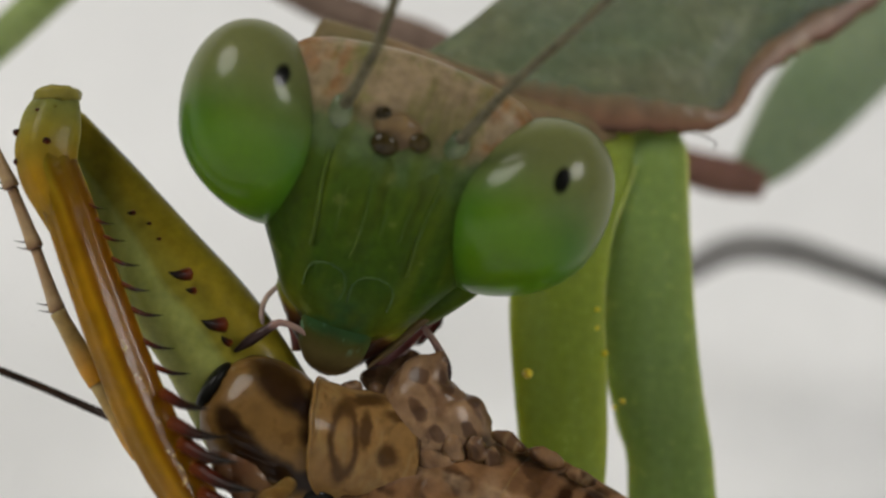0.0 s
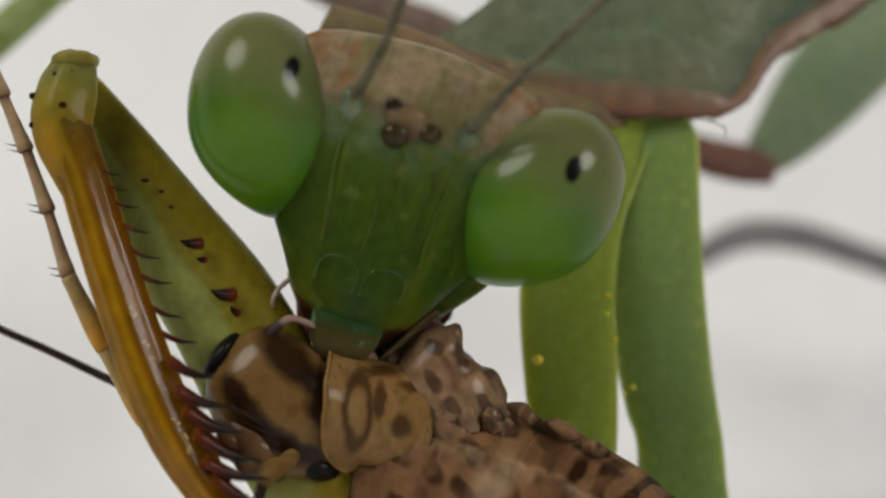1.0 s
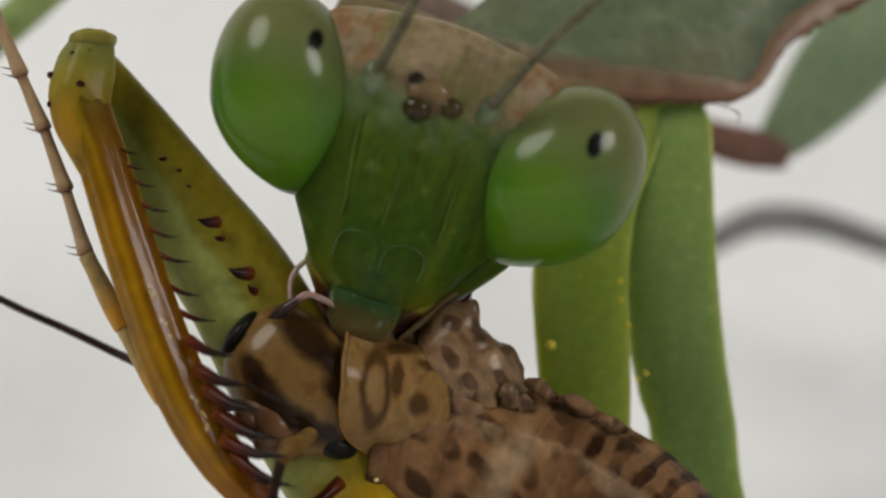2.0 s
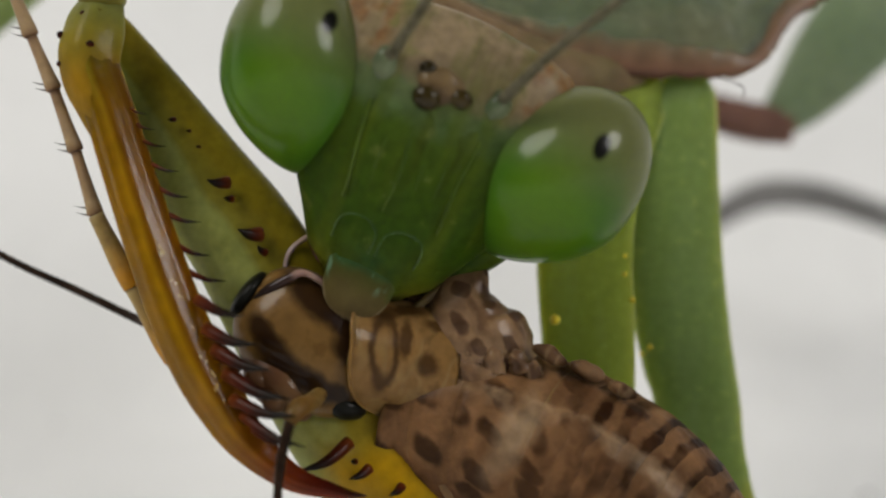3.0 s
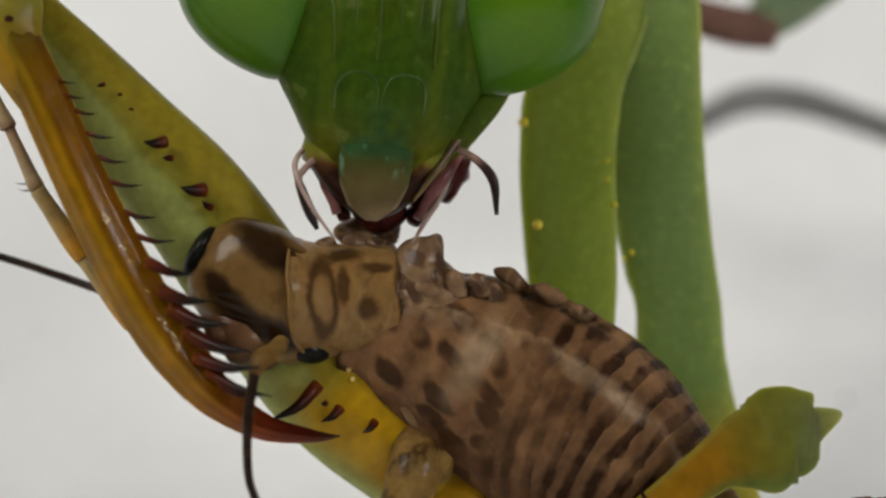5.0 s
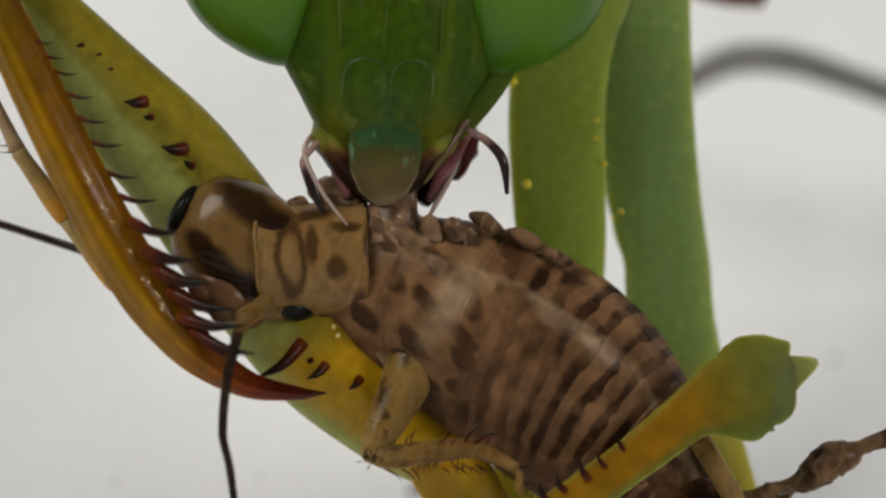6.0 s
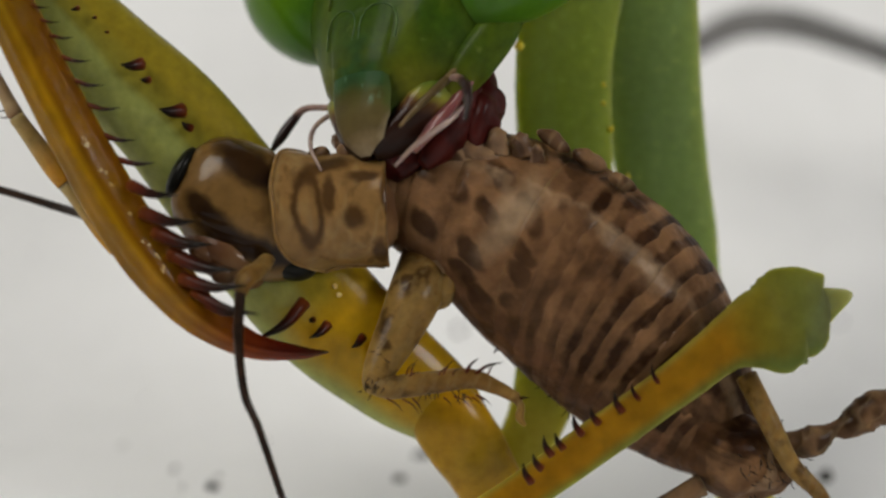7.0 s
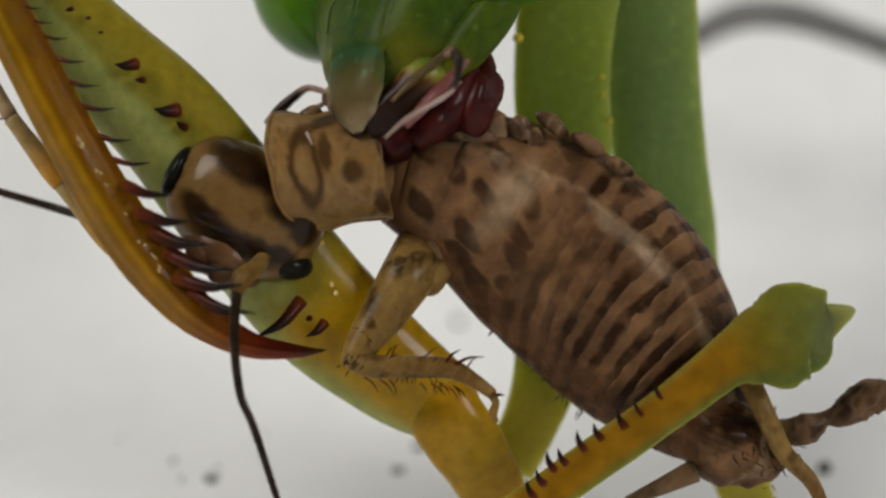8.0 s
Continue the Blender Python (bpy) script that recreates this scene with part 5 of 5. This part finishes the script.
for i, ((x, y, z), k) in enumerate(SPECKS):
    ob = part("speck", blob((x, y - 0.04, z), (0.11 * k, 0.06 * k, 0.07 * k), i * 40, 12, 0.06), DIRT)
    tagged(ob, "small dark dropping stuck to the white tub", "speck", "specks on the tub")

# ---- what moves: seconds, place in mm, turn about the line of sight ----
LEG_ROWS = [
    (0, -4.410, 0.400, 1.525, 3.0),
    (0.5, -4.445, 0.400, 1.538, 3.0),
    (1, -4.395, 0.400, 1.841, 5.0),
    (1.5, -4.426, 0.400, 1.700, 4.5),
    (1.7, -4.296, 0.400, 1.914, 5.0),
    (2.8, -4.398, 0.400, 2.017, 5.0),
    (3, -4.226, 0.400, 2.210, 5.2),
    (3.5, -4.354, 0.400, 1.904, 3.0),
    (4, -4.451, 0.400, 1.599, 1.8),
    (4.5, -4.649, 0.400, 1.507, 0.0),
    (4.7, -4.880, 0.400, 1.203, -1.0),
    (5.8, -5.122, 0.400, 1.290, -2.0),
    (6, -5.160, 0.400, 1.209, -2.4),
    (6.5, -5.231, 0.400, 1.198, -3.0),
    (7, -5.328, 0.400, 1.239, -3.5),
    (7.2, -5.590, 0.400, 0.945, -4.0),
    (7.5, -5.511, 0.400, 0.858, -5.0),
    (7.8, -5.430, 0.400, 0.975, -4.3),
    (8, -5.406, 0.400, 1.098, -4.0),
]
BODY_ROWS = [
    (0, 1.143, 0.600, -2.392, -3.0),
    (0.5, 1.124, 0.600, -2.365, -3.0),
    (1, 1.235, 0.600, -2.133, -3.0),
    (1.5, 1.104, 0.600, -2.184, -3.0),
    (1.7, 1.287, 0.600, -2.003, -3.0),
    (2.8, 1.248, 0.600, -1.966, -3.0),
    (3, 1.391, 0.600, -1.816, -3.0),
    (3.5, 1.393, 0.600, -2.042, -3.0),
    (4, 1.283, 0.600, -2.248, -3.0),
    (4.5, 1.345, 0.600, -1.975, -3.0),
    (4.7, 1.173, 0.600, -2.281, -3.0),
    (5.8, 0.747, 0.600, -1.689, -3.0),
    (6, 0.768, 0.600, -1.872, -3.0),
    (6.5, 0.760, 0.600, -1.492, -3.0),
    (7, 1.771, 0.600, -1.021, 2.0),
    (7.2, 1.620, 0.600, -1.440, 3.0),
    (7.5, 1.415, 0.600, -1.520, 0.0),
    (7.8, 1.860, 0.600, -0.660, 3.0),
    (8, 1.750, 0.600, -0.857, 3.0),
]
PRON_ROWS = [
    (0, -2.197, 0.300, -1.440, 8.0, 12.6),
    (0.5, -2.210, 0.300, -1.433, 8.0, 12.6),
    (1, -2.130, 0.300, -1.153, 8.0, 12.6),
    (1.5, -2.181, 0.300, -1.274, 8.0, 12.6),
    (1.7, -2.031, 0.300, -1.084, 8.0, 12.6),
    (2.8, -2.134, 0.300, -0.945, 8.0, 13.4),
    (3, -1.984, 0.300, -0.795, 8.0, 13.4),
    (3.5, -2.075, 0.300, -1.088, 5.0, 13.4),
    (4, -2.187, 0.300, -1.381, 3.0, 13.4),
    (4.5, -2.349, 0.300, -1.401, 2.0, 13.0),
    (4.7, -2.571, 0.300, -1.684, 1.0, 12.6),
    (5.8, -2.982, 0.300, -1.550, 0.0, 8.4),
    (6, -3.052, 0.300, -1.650, 0.0, 7.6),
    (6.5, -3.080, 0.300, -1.627, 0.0, 5.0),
    (7, -2.764, 0.300, -1.424, -2.0, 0.0),
    (7.2, -2.950, 0.300, -1.180, -5.0, 0.0),
    (7.5, -2.987, 0.300, -1.706, -3.0, 0.0),
    (7.8, -2.840, 0.300, -1.180, -7.0, 0.0),
    (8, -2.769, 0.300, -0.909, -8.0, 0.0),
]
FRONT_LEG_ROWS = [
    (0, -0.332, -0.300, -3.998, -10.0),
    (0.5, -0.363, -0.300, -3.997, -10.0),
    (1, -0.265, -0.300, -3.752, -10.0),
    (1.5, -0.373, -0.300, -3.833, -10.0),
    (1.7, -0.246, -0.300, -3.640, -10.0),
    (2.8, -0.246, -0.300, -3.677, -10.0),
    (3, -0.177, -0.300, -3.584, -10.0),
    (3.5, -0.217, -0.300, -3.849, -10.0),
    (4, -0.216, -0.300, -3.946, -10.0),
    (4.5, -0.157, -0.300, -3.752, -8.0),
    (4.7, -0.316, -0.300, -4.012, -8.0),
    (5.8, -0.057, -0.300, -2.365, 0.0),
    (6, -0.047, -0.300, -2.494, 0.0),
    (6.5, -0.104, -0.300, -2.442, 0.0),
    (7, -0.140, -0.300, -1.894, 0.0),
    (7.2, -0.650, -0.300, -1.750, 12.0),
    (7.5, -0.359, -0.300, -2.470, 0.0),
    (7.8, -0.100, -0.300, -1.860, 7.0),
    (8, -0.139, -0.300, -1.764, 8.0),
]
KNEE_ROWS = [
    (0, 6.941, -0.600, -5.504, 0.0),
    (0.5, 6.921, -0.600, -5.498, 0.0),
    (1, 6.924, -0.600, -5.500, 0.0),
    (1.5, 6.922, -0.600, -5.499, 0.0),
    (1.7, 6.924, -0.600, -5.501, 0.0),
    (2.8, 6.943, -0.600, -4.509, 0.0),
    (3, 7.030, -0.600, -4.126, 0.0),
    (3.5, 7.058, -0.600, -3.855, 0.0),
    (4, 7.096, -0.600, -3.708, 0.0),
    (4.5, 7.177, -0.600, -3.519, 0.0),
    (4.7, 7.145, -0.600, -3.630, 0.0),
    (5.8, 6.908, -0.600, -3.286, 0.0),
    (6, 6.871, -0.600, -3.385, 0.0),
    (6.5, 6.847, -0.600, -3.166, 0.0),
    (7, 7.345, -0.600, -2.816, 0.0),
    (7.2, 7.145, -0.600, -3.540, 0.0),
    (7.5, 7.284, -0.600, -3.193, 0.0),
    (7.8, 7.570, -0.600, -2.900, 0.0),
    (8, 7.423, -0.600, -3.231, 0.0),
]
# the head also nods and turns: roll, nod, turn
HEAD_ROWS = [
    (0, (-0.67, -0.45, 3.26), 18.5, 25, 1),
    (0.5, (-0.68, -0.45, 3.29), 18.5, 24, 1),
    (1, (-0.68, -0.45, 3.16), 18, 24, 2),
    (1.5, (-0.62, -0.45, 3.32), 18.5, 23, 1),
    (1.7, (-0.57, -0.45, 3.30), 18.5, 22, 1),
    (2.8, (-0.51, -0.45, 3.27), 20, 20, 1),
    (3, (-0.50, -0.48, 3.05), 23, 21, 2),
    (3.2, (-0.46, -0.52, 3.10), 23.5, 22, 2),
    (3.5, (-0.41, -0.52, 3.18), 23.5, 21, 2),
    (3.7, (-0.58, -0.10, 3.38), 20, 18, 1),
    (4, (-0.86, 0.30, 3.66), 14, 6, 0),
    (4.5, (-0.93, 0.60, 3.70), 6, -4, 3),
    (4.7, (-0.94, 0.60, 3.74), 5, -5, 3),
    (5.8, (-0.64, 0.60, 3.54), 2, -2, 3),
    (6, (-0.63, 0.60, 3.33), 2, -2, 3),
    (6.5, (-0.57, 0.50, 3.40), 3, -8, 3),
    (6.7, (-0.58, 0.80, 3.20), 3, -17, -8),
    (6.8, (-0.58, 1.25, 3.00), 4.5, -23.5, -22),
    (6.9, (-0.44, 1.60, 3.01), 8.5, -25.5, -35),
    (7, (-0.29, 1.80, 2.94), 11.5, -27.5, -41),
    (7.2, (-0.25, 1.80, 3.06), 11, -28, -44),
    (7.5, (-0.18, 1.80, 2.97), 11, -28.5, -45),
    (8, (-0.17, 1.80, 2.93), 16, -33.5, -47),
]


def rolled(row):
    """The pose of a row; its last value, where it has one, turns it away from the eye."""
    return pose(row[1] * MM, row[2] * MM, row[3] * MM, 0, row[4], row[5] if len(row) > 5 else 0)


def motions():
    base = Matrix.Translation(HOME[mantis] * MM).inverted()
    for ob, rows in ((femur, LEG_ROWS), (tibia, LEG_ROWS), (femur2, KNEE_ROWS)):
        walk(ob, [(r[0], base @ rolled(r)) for r in rows])
    walk(head, [(t, base @ Matrix.Translation(Vector(p) * MM) @ pose(0, 0, 0, 0, roll, 0) @ pose(0, 0, 0, nod, 0, 0) @ pose(0, 0, 0, 0, 0, turn)) for t, p, roll, nod, turn in HEAD_ROWS])
    hung = ((0, -0.45, -0.75, -3.14, 0), (1.0, -0.45, -0.75, -3.14, -4), (3.0, -0.50, -0.75, -3.14, 0), (3.5, -0.5, -0.7, -3.1, -6), (4.0, -1.0, -0.2, -2.9, -55), (4.7, -1.0, -0.15, -2.9, -62), (6.0, -1.1, -0.15, -2.85, -62),
            (6.5, -1.25, -0.15, -2.75, -35), (6.8, -1.25, -0.15, -2.75, -12), (7.0, -1.25, -0.15, -2.75, -10), (7.2, -1.25, -0.15, -2.75, 12), (7.5, -1.25, -0.15, -2.75, 0), (7.8, -1.25, -0.15, -2.75, 10), (8.0, -1.25, -0.15, -2.75, 8))
    walk(palp, [(t, pose(x * MM, y * MM, z * MM, 0, a, 0)) for t, x, y, z, a in hung])
    bite = ((0, 0.05), (0.5, 0.05), (1.0, 0.10), (1.7, 0.06), (2.8, 0.10), (3.0, 0.44), (3.2, 0.46), (3.5, 0.42), (3.7, 0.14), (4.0, 0.05), (4.5, 0.05), (6.0, 0.0), (8.0, 0.0))
    walk(labrum, [(t, pose(-0.1 * d * MM, (-0.78 - 0.75 * d) * MM, (-3.40 + 1.08 * d) * MM, -48 * d)) for t, d in bite])
    for jaw in mandibles:
        at = (HOME[jaw] - HOME[head]) * MM
        walk(jaw, [(t, Matrix.Translation(at) @ pose(0, 1.2 * d * MM, 1.5 * d * MM)) for t, d in bite])
    root = (HOME[feeler] - HOME[skull]) * MM
    walk(feeler, [(t, Matrix.Translation(root) @ pose(0, 0, 0, 0, a, 0)) for t, a in ((0, 0), (4.5, 0), (5.8, 10), (6.5, 10), (7.0, 0), (7.5, 4), (8.0, 1))])
    pulled = (HOME[raised] - HOME[body]) * MM
    walk(raised, [(t, Matrix.Translation(pulled) @ pose(-0.2 * d * MM, 0, -d * MM)) for t, d in ((0, 0.0), (3.5, 0.0), (4.5, 0.55), (5.8, 0.95), (8.0, 1.0))])
    walk(cricket, [(r[0], rolled(r)) for r in LEG_ROWS])
    held = {r[0]: rolled(r).inverted() for r in LEG_ROWS}
    for ob, rows in ((pron, PRON_ROWS), (body, BODY_ROWS), (thigh, FRONT_LEG_ROWS)):
        walk(ob, [(r[0], held[r[0]] @ rolled(r)) for r in rows])


motions()
